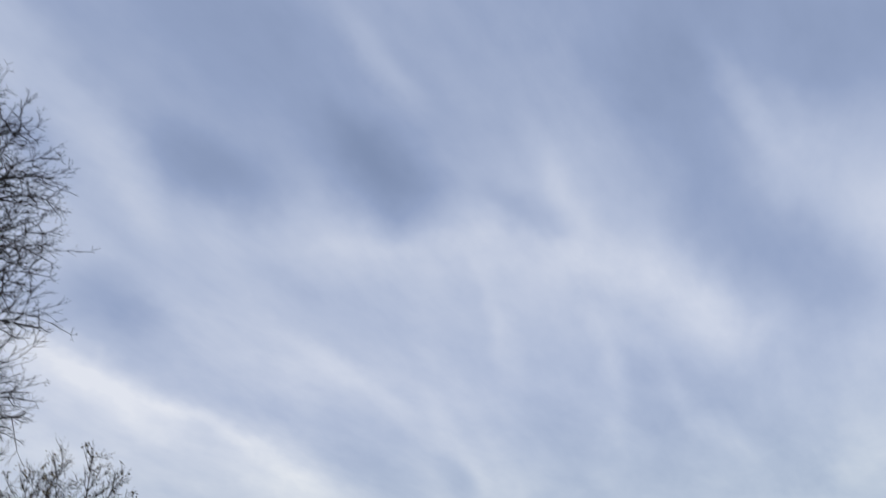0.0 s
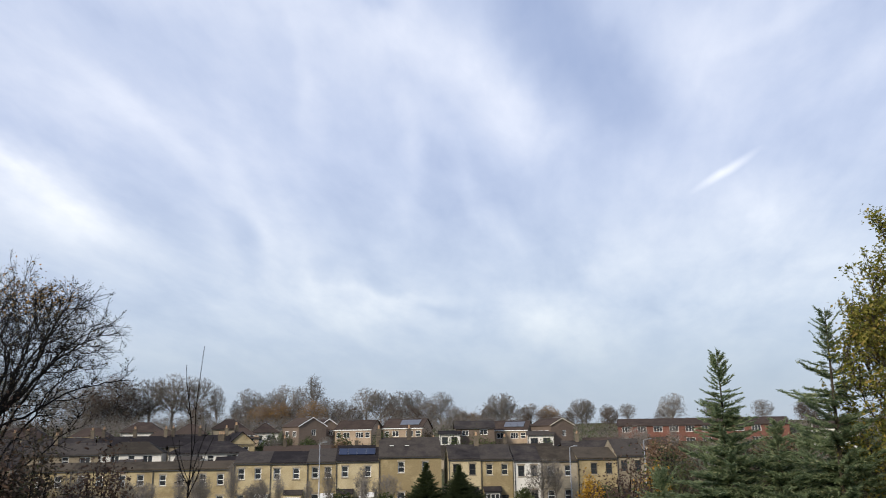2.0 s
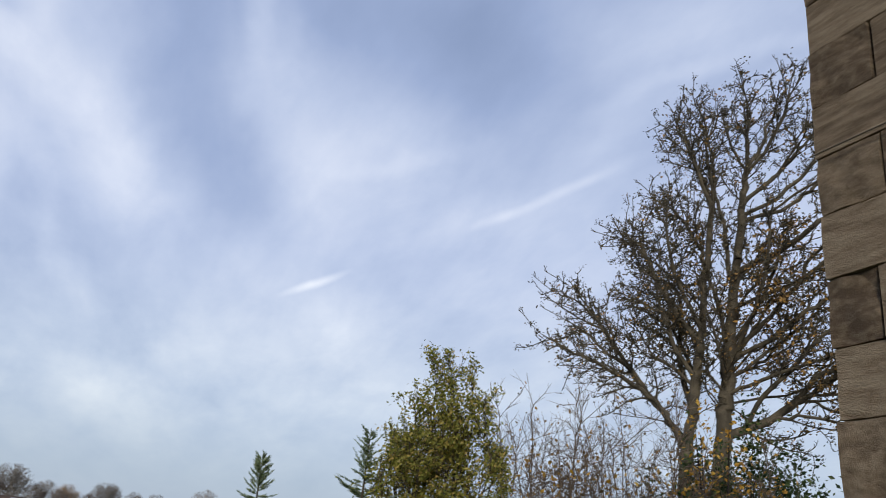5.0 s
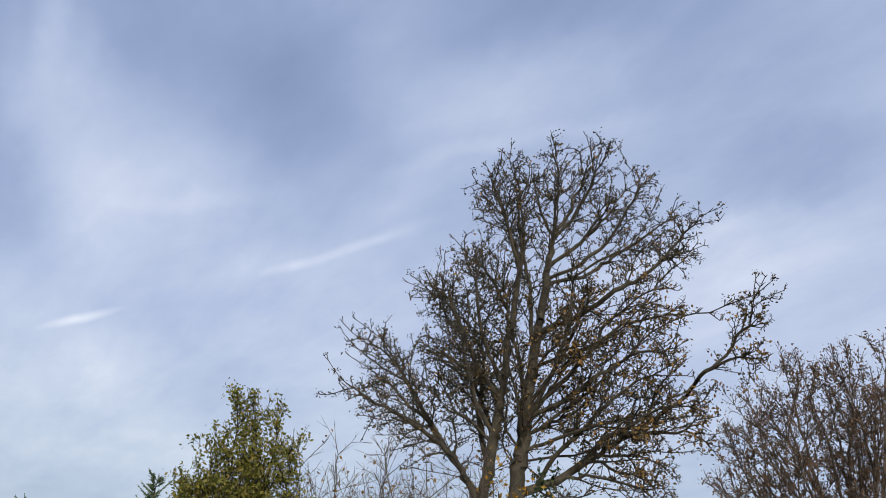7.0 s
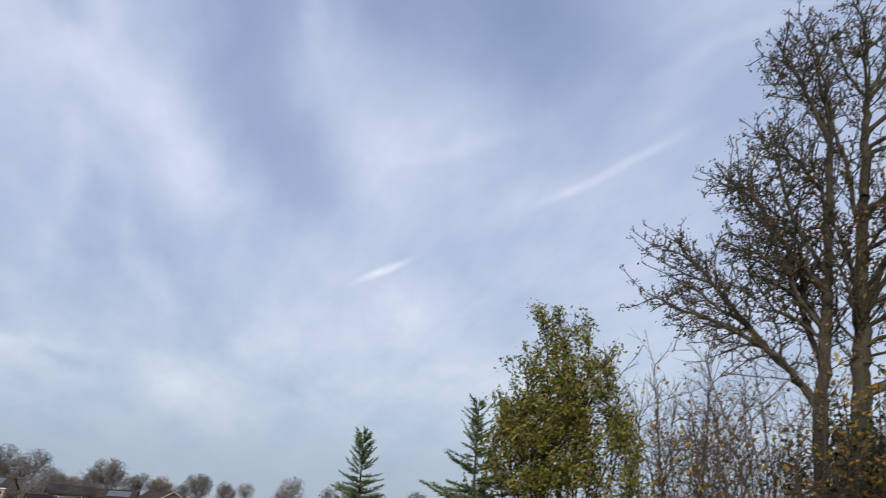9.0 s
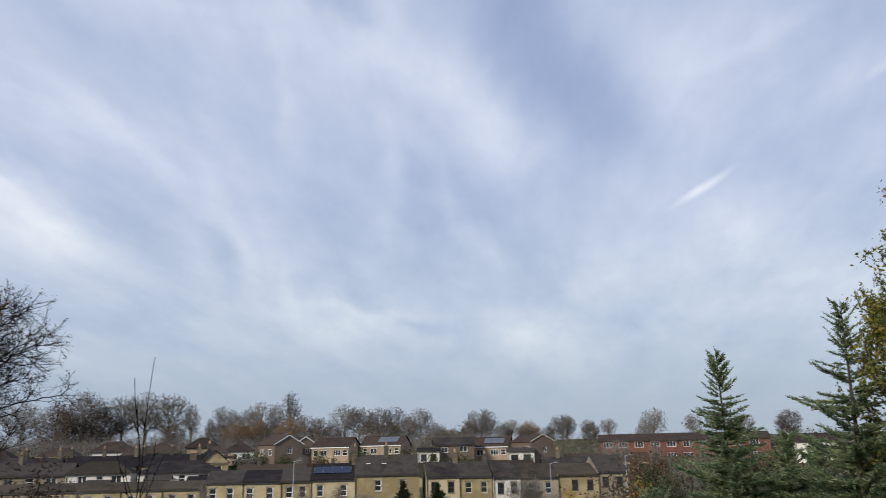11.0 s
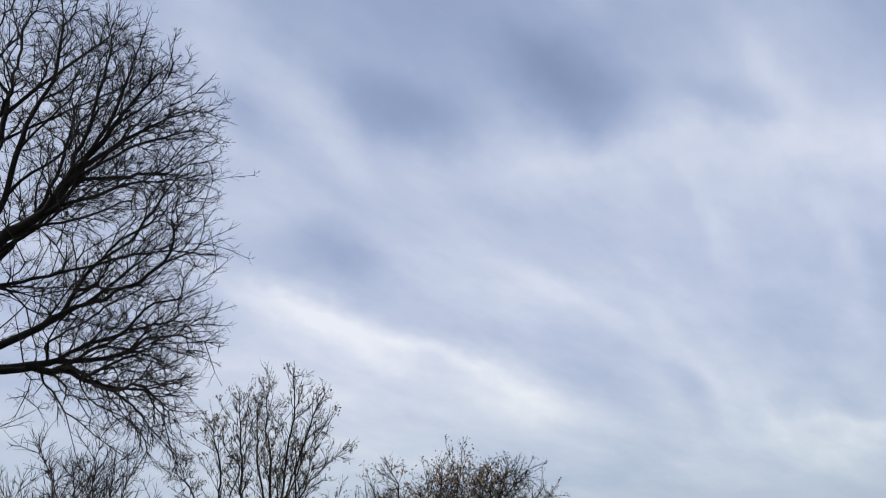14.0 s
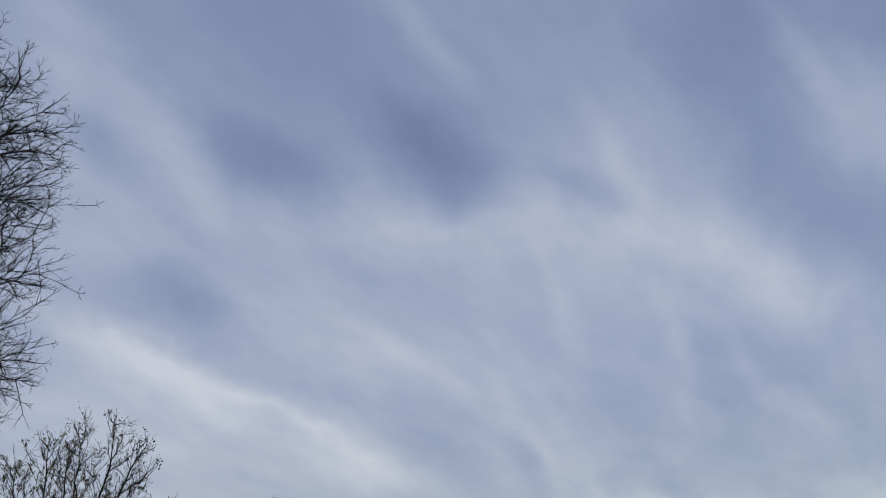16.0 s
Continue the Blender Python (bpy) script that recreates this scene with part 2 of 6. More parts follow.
def leaf_material(name, stops, rough=0.55, thin=0.3):
    """Leaves of mixed age: one colour an island, some light let through."""
    m = bpy.data.materials.new(name)
    m.use_nodes = True
    nt = m.node_tree
    bsdf = nt.nodes["Principled BSDF"]
    geo = nt.nodes.new("ShaderNodeNewGeometry")
    col = ramp_node(nt, geo.outputs["Random Per Island"], stops)
    nt.links.new(col, bsdf.inputs["Base Color"])
    bsdf.inputs["Roughness"].default_value = rough
    bsdf.inputs["Specular IOR Level"].default_value = 0.25
    tr = nt.nodes.new("ShaderNodeBsdfTranslucent")
    nt.links.new(col, tr.inputs[0])
    mx = nt.nodes.new("ShaderNodeMixShader")
    mx.inputs[0].default_value = thin
    out = nt.nodes["Material Output"]
    nt.links.new(bsdf.outputs[0], mx.inputs[1])
    nt.links.new(tr.outputs[0], mx.inputs[2])
    nt.links.new(mx.outputs[0], out.inputs[0])
    return m


SANDSTONE = material("near_sandstone", [(0.12, 0.085, 0.055), (0.235, 0.175, 0.115), (0.34, 0.27, 0.185)], 3.4, 0.95, 1.0, 8, 34, 0.35, 0.3, (1, 1, 2.2))
MORTAR = material("lime_mortar", [(0.33, 0.27, 0.19), (0.44, 0.37, 0.28)], 9, 0.95, 0.6)
STONE = material("terrace_stone", [(0.25, 0.195, 0.105), (0.38, 0.31, 0.18), (0.47, 0.395, 0.25)], 0.5, 0.9, 0.3, 6, 5.0, 0.3, 0.5, wave=6.0)
STONE_GREY = material("grey_stone", [(0.21, 0.175, 0.125), (0.34, 0.295, 0.22)], 0.5, 0.9, 0.3, 6, 5.0, 0.3, 0.4, wave=6.0)
BROWN_BRICK = material("brown_brick", [(0.105, 0.08, 0.065), (0.16, 0.122, 0.096)], 0.5, 0.9, 0.2, 6, 6.0, 0.25, 0.4, wave=8.0)
BUFF_BRICK = material("buff_brick", [(0.29, 0.22, 0.155), (0.40, 0.31, 0.225)], 0.5, 0.9, 0.2, 6, 6.0, 0.25, 0.4, wave=8.0)
RED_BRICK = material("red_brick", [(0.13, 0.06, 0.045), (0.20, 0.088, 0.065)], 0.5, 0.9, 0.2, 6, 6.0, 0.25, 0.2, wave=8.0)
RENDER_WHITE = material("white_render", [(0.55, 0.53, 0.48), (0.72, 0.70, 0.65)], 0.6, 0.85, 0.1, 6, 4.0, 0.15)
SLATE = material("slate_roof", [(0.022, 0.019, 0.02), (0.04, 0.035, 0.034), (0.066, 0.057, 0.05)], 0.6, 0.9, 0.3, 6, 4.0, 0.35, 0.5, wave=5.0, spec=0.08)
TILE_BROWN = material("brown_roof_tiles", [(0.04, 0.03, 0.026), (0.07, 0.052, 0.042)], 0.6, 0.85, 0.3, 6, 4.0, 0.3, 0.5, wave=5.0, spec=0.08)
STONE_SLATE = material("stone_slate_roof", [(0.042, 0.035, 0.027), (0.08, 0.065, 0.049)], 0.6, 0.9, 0.4, 6, 4.0, 0.35, 0.5, wave=3.0, spec=0.08)
WHITE_PAINT = material("white_paint", [(0.66, 0.66, 0.64), (0.78, 0.78, 0.76)], 2, 0.5, 0.05, 4, 20, 0.1)
CREAM_PAINT = material("cream_paint", [(0.50, 0.45, 0.34), (0.58, 0.53, 0.42)], 2, 0.5, 0.05, 4, 20, 0.1)
DARK_PAINT = material("dark_paint", [(0.03, 0.03, 0.032), (0.05, 0.05, 0.05)], 2, 0.5, 0.05, 4, 20, 0.1)
GREEN_PAINT = material("green_paint", [(0.05, 0.17, 0.13), (0.07, 0.22, 0.17)], 2, 0.5, 0.05, 4, 20, 0.1)
SOOT = material("sooty_stone", [(0.07, 0.058, 0.045), (0.15, 0.125, 0.09)], 1.5, 0.9, 0.3, 6, 8.0, 0.3, 0.4)
CLAY = material("chimney_clay", [(0.30, 0.19, 0.11), (0.40, 0.27, 0.17)], 2, 0.9, 0.2, 4, 20, 0.2)
GLASS = material("window_glass", [(0.02, 0.023, 0.027), (0.04, 0.045, 0.05)], 0.7, 0.08, 0.0, 2, 3, 0.2, 0.6, spec=0.7)
SOLAR_PALE = material("weathered_solar_glass", [(0.09, 0.1, 0.12), (0.13, 0.14, 0.16)], 0.7, 0.3, 0.0, 2, 3, 0.1, spec=0.5)
SOLAR = material("solar_glass", [(0.012, 0.02, 0.05), (0.02, 0.03, 0.07)], 0.7, 0.35, 0.0, 2, 3, 0.1, spec=0.4)
STEEL = material("galvanised_steel", [(0.28, 0.29, 0.30), (0.38, 0.39, 0.40)], 5, 0.45, 0.05, 4, 30, 0.1, metal=0.6)
GRASS = material("rough_grass", [(0.045, 0.055, 0.02), (0.07, 0.075, 0.03), (0.09, 0.075, 0.04)], 0.35, 0.95, 0.6, 8, 12, 0.4)
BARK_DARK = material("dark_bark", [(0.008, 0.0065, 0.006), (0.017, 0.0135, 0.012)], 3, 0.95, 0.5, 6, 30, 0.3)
BARK_GREY = material("grey_green_bark", [(0.032, 0.028, 0.02), (0.06, 0.051, 0.036), (0.1, 0.083, 0.058)], 2.5, 0.95, 0.6, 6, 30, 0.3)
BARK_BROWN = material("brown_twigs", [(0.075, 0.057, 0.043), (0.14, 0.108, 0.08)], 3, 0.95, 0.3, 6, 30, 0.3)
# paler than the near bark: distance haze is put into this twig colour
BARK_FAR = material("hazed_far_twigs", [(0.15, 0.135, 0.12), (0.23, 0.207, 0.182)], 0.5, 0.95, 0.0, 4, 3, 0.3, 0.6)
IVY = leaf_material("ivy_leaves", [(0, (0.012, 0.025, 0.01)), (0.6, (0.03, 0.055, 0.018)), (1, (0.07, 0.09, 0.025))])
LEAF_GREEN = leaf_material("olive_leaves", [(0, (0.1, 0.118, 0.024)), (0.45, (0.22, 0.222, 0.045)), (0.8, (0.34, 0.3, 0.065)), (1, (0.44, 0.31, 0.09))], 0.45, 0.5)
LEAF_DEAD = leaf_material("dead_leaves", [(0, (0.07, 0.052, 0.026)), (0.5, (0.19, 0.115, 0.042)), (0.85, (0.31, 0.175, 0.05)), (1, (0.44, 0.25, 0.055))])
LEAF_SEED = leaf_material("seed_bunches", [(0, (0.03, 0.026, 0.016)), (0.7, (0.085, 0.07, 0.038)), (1, (0.16, 0.12, 0.055))])
LEAF_YELLOW = leaf_material("yellow_leaves", [(0, (0.28, 0.15, 0.02)), (0.6, (0.42, 0.24, 0.025)), (1, (0.5, 0.33, 0.06))])
LEAF_BROWN = leaf_material("copper_leaves", [(0, (0.11, 0.07, 0.045)), (0.6, (0.18, 0.11, 0.065)), (1, (0.25, 0.15, 0.085))])
LEAF_ORANGE = leaf_material("orange_leaves", [(0, (0.2, 0.12, 0.05)), (0.6, (0.3, 0.17, 0.065)), (1, (0.38, 0.23, 0.09))])
NEEDLE = leaf_material("cypress_sprays", [(0, (0.08, 0.12, 0.062)), (0.5, (0.185, 0.24, 0.125)), (0.85, (0.3, 0.355, 0.2)), (1, (0.4, 0.4, 0.235))], 0.6, 0.5)
HEDGE = leaf_material("hedge_leaves", [(0, (0.03, 0.045, 0.015)), (0.6, (0.065, 0.085, 0.028)), (1, (0.12, 0.13, 0.05))])
GARDEN_GREEN = leaf_material("garden_evergreen", [(0, (0.022, 0.034, 0.014)), (0.6, (0.045, 0.062, 0.024)), (1, (0.085, 0.1, 0.04))])
LEAF_OLIVE = leaf_material("winter_olive_leaves", [(0, (0.06, 0.065, 0.02)), (0.6, (0.11, 0.115, 0.035)), (1, (0.19, 0.16, 0.055))])
LEAF_UMBER = leaf_material("umber_leaves", [(0, (0.05, 0.036, 0.028)), (0.6, (0.095, 0.062, 0.046)), (1, (0.14, 0.088, 0.06))])
SCRUB_LEAF = leaf_material("scrub_leaves", [(0, (0.035, 0.032, 0.02)), (0.5, (0.06, 0.046, 0.03)), (0.85, (0.1, 0.068, 0.042)), (1, (0.055, 0.07, 0.028))])


# ---- building helpers ----
def part(name, mesh, mat, parent=None, label=""):
    """Links a bmesh or a mesh as one object under a thing or a part."""
    if isinstance(mesh, bmesh.types.BMesh):
        me = bpy.data.meshes.new(name)
        mesh.normal_update()
        mesh.to_mesh(me)
        mesh.free()
        mesh = me
    if mat is not None and not mesh.materials:
        mesh.materials.append(mat)
    ob = new(name, mesh)
    ob.parent = parent
    if label:
        tagged(ob, label)
    return ob


def box(bm, x0, x1, y0, y1, z0, z1, bevel=0.0):
    m = Matrix.Translation(((x0 + x1) / 2, (y0 + y1) / 2, (z0 + z1) / 2)) @ Matrix.Diagonal((x1 - x0, y1 - y0, z1 - z0, 1))
    r = bmesh.ops.create_cube(bm, size=1, matrix=m)
    if bevel:
        es = list({e for v in r["verts"] for e in v.link_edges})
        bmesh.ops.bevel(bm, geom=es, offset=bevel, segments=1, affect="EDGES")


def boxed(*rows, bevel=0.0):
    bm = bmesh.new()
    for row in rows:
        box(bm, *row, bevel=bevel)
    return bm


def mesh_of(name, verts, faces, mat, smooth=False):
    me = bpy.data.meshes.new(name)
    me.from_pydata(verts, [], faces)
    if smooth:
        me.shade_smooth()
    me.materials.append(mat)
    return me


# ---- ground ----
HEIGHTS = [(0, 0), (4, 0), (12, -1.2), (30, -3.4), (60, -6), (105, -7.2), (122, -7), (140, -4.2), (165, -1.4), (200, 1.2), (240, 5.2), (300, 5.6),
           (700, -6), (4500, -60)]


def ground_z(x, y):
    d = math.hypot(x, y)
    z = float(np.interp(d, [h[0] for h in HEIGHTS], [h[1] for h in HEIGHTS]))
    z *= 1 if y > 0 or z > 0 else 0.4
    # a dip to the east of the ridge houses
    az = math.degrees(math.atan2(x, y))
    return z - 5.0 * min(1.0, max(0.0, (az - 20) / 8)) * max(0.0, 1 - abs(d - 195) / 48) if abs(az) < 120 else z


def build_ground():
    rings = [0.0, 2, 4, 8, 12, 20, 30, 45, 60, 80, 95, 105, 114, 122, 131, 140, 152, 165, 182, 200, 220, 240, 270, 300, 400, 550, 700, 1200, 2200, 4500]
    n, vs, fs = 96, [(0, 0, 0)], []
    for d in rings[1:]:
        for k in range(n):
            a = 2 * math.pi * k / n
            x, y = d * math.sin(a), d * math.cos(a)
            vs.append((x, y, ground_z(x, y) + (0.25 * noise.noise((x * 0.08, y * 0.08, 0)) if d > 10 else 0)))
    for k in range(n):
        fs.append((0, 1 + (k + 1) % n, 1 + k))
    for r in range(len(rings) - 2):
        for k in range(n):
            a, b = 1 + r * n + k, 1 + r * n + (k + 1) % n
            fs.append((a, b, b + n, a + n))
    tagged(part("ground", mesh_of("ground", vs, fs, GRASS, True), None), "rough winter grass falling to the valley and rising beyond", "ground", kind="structure")


build_ground()


# ---- trees ----
def grow(rng, trunk, limbs, A, step, lift, balance, bend):
    """Branches that grow from a trunk and its limbs (lines of places) towards the points A. Gives node places and each node's parent."""
    pos, par = [], []

    def line(pts, start):
        last = start
        for p, q in zip(pts, pts[1:]):
            p, q = np.array(p, float), np.array(q, float)
            n = max(1, int(np.linalg.norm(q - p) / step))
            for k in range(1, n + 1):
                w = p + (q - p) * k / n + rng.normal(0, step * 0.1, 3)
                pos.append(w)
                par.append(last)
                last = len(pos) - 1
        return last

    pos.append(np.array(trunk[0], float))
    par.append(-1)
    line(trunk, 0)
    for lb in limbs:
        here = np.array(pos)
        k = int(np.argmin(((here - np.array(lb[0])) ** 2).sum(1)))
        line([pos[k]] + list(lb[1:]), k)
    # every point joins the branch that reaches it by a short, forward-going way
    here = np.array(pos)
    way = np.zeros(len(pos))
    heading = np.zeros((len(pos), 3))
    for k in range(1, len(pos)):
        d = here[k] - here[par[k]]
        way[k] = way[par[k]] + np.linalg.norm(d)
        heading[k] = d / (np.linalg.norm(d) + 1e-9)
    n = len(A)
    cost, link = np.full(n, 1e9), np.zeros(n, int)
    alive = np.ones(n, bool)

    def offer(k, p, w, h):
        v = A - p
        dist = np.sqrt((v * v).sum(1)) + 1e-9
        c = dist * (1 + bend * (1 - (v @ h) / dist)) + balance * w
        better = alive & (c < cost)
        cost[better], link[better] = c[better], k

    for k in range(len(pos)):
        offer(k, here[k], way[k], heading[k])
    way, heading = list(way), list(heading)
    for _ in range(n):
        i = int(np.argmin(np.where(alive, cost, 1e9)))
        k = link[i]
        alive[i] = False
        p = A[i]
        d = p - pos[k]
        m = max(1, int(np.linalg.norm(d) / (step * 1.6)))
        h0 = heading[k] * np.linalg.norm(d)
        last = k
        for j in range(1, m + 1):
            u = j / m
            # leaves along its parent's heading, then bends to its own
            q = pos[k] + d * u + h0 * 0.45 * u * (1 - u) + np.array([0, 0, -lift * np.linalg.norm(d) * u * (1 - u)])
            e = q - pos[last]
            pos.append(q)
            par.append(last)
            way.append(way[last] + np.linalg.norm(e))
            heading.append(e / (np.linalg.norm(e) + 1e-9))
            last = len(pos) - 1
            offer(last, q, way[last], heading[last])
    # ease the kinks
    P, Q = np.array(pos), np.array(par)
    for _ in range(2):
        mean = np.zeros_like(P)
        cnt = np.zeros(len(P))
        np.add.at(mean, Q[Q >= 0], P[Q >= 0])
        np.add.at(cnt, Q[Q >= 0], 1)
        ok = (cnt > 0) & (Q >= 0)
        P[ok] = 0.5 * P[ok] + 0.25 * P[Q[ok]] + 0.25 * mean[ok] / cnt[ok][:, None]
    return P, Q


def twigs(rng, pos, par, rad, limit, per, length, lift, tip, stray=0.4):
    """Short shoots, two segments each, from the thin branches."""
    thin = np.where((rad < limit) & (par >= 0))[0]
    if len(thin) == 0:
        thin = np.array([len(pos) - 1])
    P, Q, R0, R1 = [], [], [], []
    for _ in range(per):
        base = pos[thin]
        d = pos[thin] - pos[par[thin]]
        d /= np.linalg.norm(d, axis=1)[:, None] + 1e-9
        e = d + rng.normal(0, stray, d.shape)
        e[:, 2] += lift
        e /= np.linalg.norm(e, axis=1)[:, None]
        ln = length * rng.uniform(0.4, 1.2, len(thin))[:, None]
        mid = base + e * ln * 0.5
        e2 = e + rng.normal(0, stray * 0.6, d.shape)
        e2[:, 2] += lift * 0.8
        e2 /= np.linalg.norm(e2, axis=1)[:, None]
        end = mid + e2 * ln * 0.5
        e3 = e + rng.normal(0, stray, d.shape)
        e3 /= np.linalg.norm(e3, axis=1)[:, None]
        end2 = mid + e3 * ln * 0.45
        P += [base, mid, mid]
        Q += [mid, end, end2]
        n = len(thin)
        R0 += [np.full(n, tip * 1.3), np.full(n, tip), np.full(n, tip)]
        R1 += [np.full(n, tip), np.full(n, tip * 0.6), np.full(n, tip * 0.6)]
    return np.concatenate(P), np.concatenate(Q), np.concatenate(R0), np.concatenate(R1)


def radii(pos, par, tip, power=2.3):
    load = np.zeros(len(pos))
    kids = np.zeros(len(pos), int)
    np.add.at(kids, par[par >= 0], 1)
    for k in range(len(pos) - 1, -1, -1):
        if kids[k] == 0:
            load[k] = 1.0
        if par[k] >= 0:
            load[par[k]] += load[k]
    # parents always come before their children
    return tip * load ** (1 / power)


def tubes(name, P, Q, R0, R1, sides, mat):
    """Tapered sticks from P to Q, as one mesh."""
    d = Q - P
    d = d / (np.linalg.norm(d, axis=1)[:, None] + 1e-9)
    ref = np.where(np.abs(d[:, 2:3]) < 0.9, np.array([[0, 0, 1.0]]), np.array([[1.0, 0, 0]]))
    u = np.cross(d, ref)
    u /= np.linalg.norm(u, axis=1)[:, None] + 1e-9
    v = np.cross(d, u)
    n = len(P)
    V = np.zeros((n, 2 * sides, 3))
    for k in range(sides):
        a = 2 * math.pi * k / sides
        o = u * math.cos(a) + v * math.sin(a)
        V[:, k] = P + o * R0[:, None]
        V[:, sides + k] = Q + o * R1[:, None]
    b = (np.arange(n) * 2 * sides)[:, None]
    F = np.concatenate([b + np.array([[k, (k + 1) % sides, sides + (k + 1) % sides, sides + k]]) for k in range(sides)], axis=0)
    me = bpy.data.meshes.new(name)
    me.from_pydata(V.reshape(-1, 3).tolist(), [], F.tolist())
    me.shade_smooth()
    me.materials.append(mat)
    return me


def rod(name, pts, rads, sides, mat):
    """One tapered stem through the places given, closed at both ends."""
    V, F, n = [], [], len(pts)
    for p, r in zip(pts, rads):
        V += [(p[0] + r * math.cos(2 * math.pi * k / sides), p[1] + r * math.sin(2 * math.pi * k / sides), p[2]) for k in range(sides)]
    for i in range(n - 1):
        F += [(i * sides + k, i * sides + (k + 1) % sides, (i + 1) * sides + (k + 1) % sides, (i + 1) * sides + k) for k in range(sides)]
    F += [tuple(range(sides))[::-1], tuple(range((n - 1) * sides, n * sides))]
    return mesh_of(name, V, F, mat, True)


def leaf_mesh(name, rng, places, size, mat, droop=0.3, narrow=0.55, outward=None):
    """Folded diamond leaves, four corners each."""
    n = len(places)
    a = rng.normal(size=(n, 3))
    a[:, 2] -= droop
    if outward is not None:
        a = a * 0.7 + outward
    a /= np.linalg.norm(a, axis=1)[:, None] + 1e-9
    b = np.cross(a, rng.normal(size=(n, 3)))
    b /= np.linalg.norm(b, axis=1)[:, None] + 1e-9
    c = np.cross(a, b)
    s = (size * rng.uniform(0.6, 1.25, n))[:, None]
    V = np.stack([places, places + a * s * 0.5 + b * s * narrow * 0.5 + c * s * 0.1, places + a * s, places + a * s * 0.5 - b * s * narrow * 0.5 + c * s * 0.1], 1)
    i = (np.arange(n) * 4)[:, None]
    F = np.concatenate([i + np.array([[0, 1, 2]]), i + np.array([[0, 2, 3]])])
    me = bpy.data.meshes.new(name)
    me.from_pydata(V.reshape(-1, 3).tolist(), [], F.tolist())
    me.materials.append(mat)
    return me


def limb_lines(rng, trunk, tips, rise, sag):
    """A sweeping limb from the trunk to every tip. rise: how far up from the lowest fork the limb leaves, 0 to 1."""
    line = np.array(trunk, float)

    def on_trunk(z):
        return np.array([np.interp(z, line[:, 2], line[:, k]) for k in range(3)])

    out = []
    z0, z1 = line[1, 2], line[-1, 2]
    for tip in tips:
        tip = np.array(tip, float)
        z = min(z1 - 0.1, z0 + max(0.0, (tip[2] - z0)) * rise * rng.uniform(0.65, 1.25))
        p = on_trunk(max(z, z0))
        flat = tip - p
        c = p + flat * np.array([0.55, 0.55, 0.5 - sag]) + rng.normal(0, 0.08 * np.linalg.norm(flat), 3)
        pts = []
        for u in np.linspace(0, 1, 7):
            pts.append((1 - u) ** 2 * p + 2 * u * (1 - u) * c + u * u * tip)
        out.append(pts)
    return out


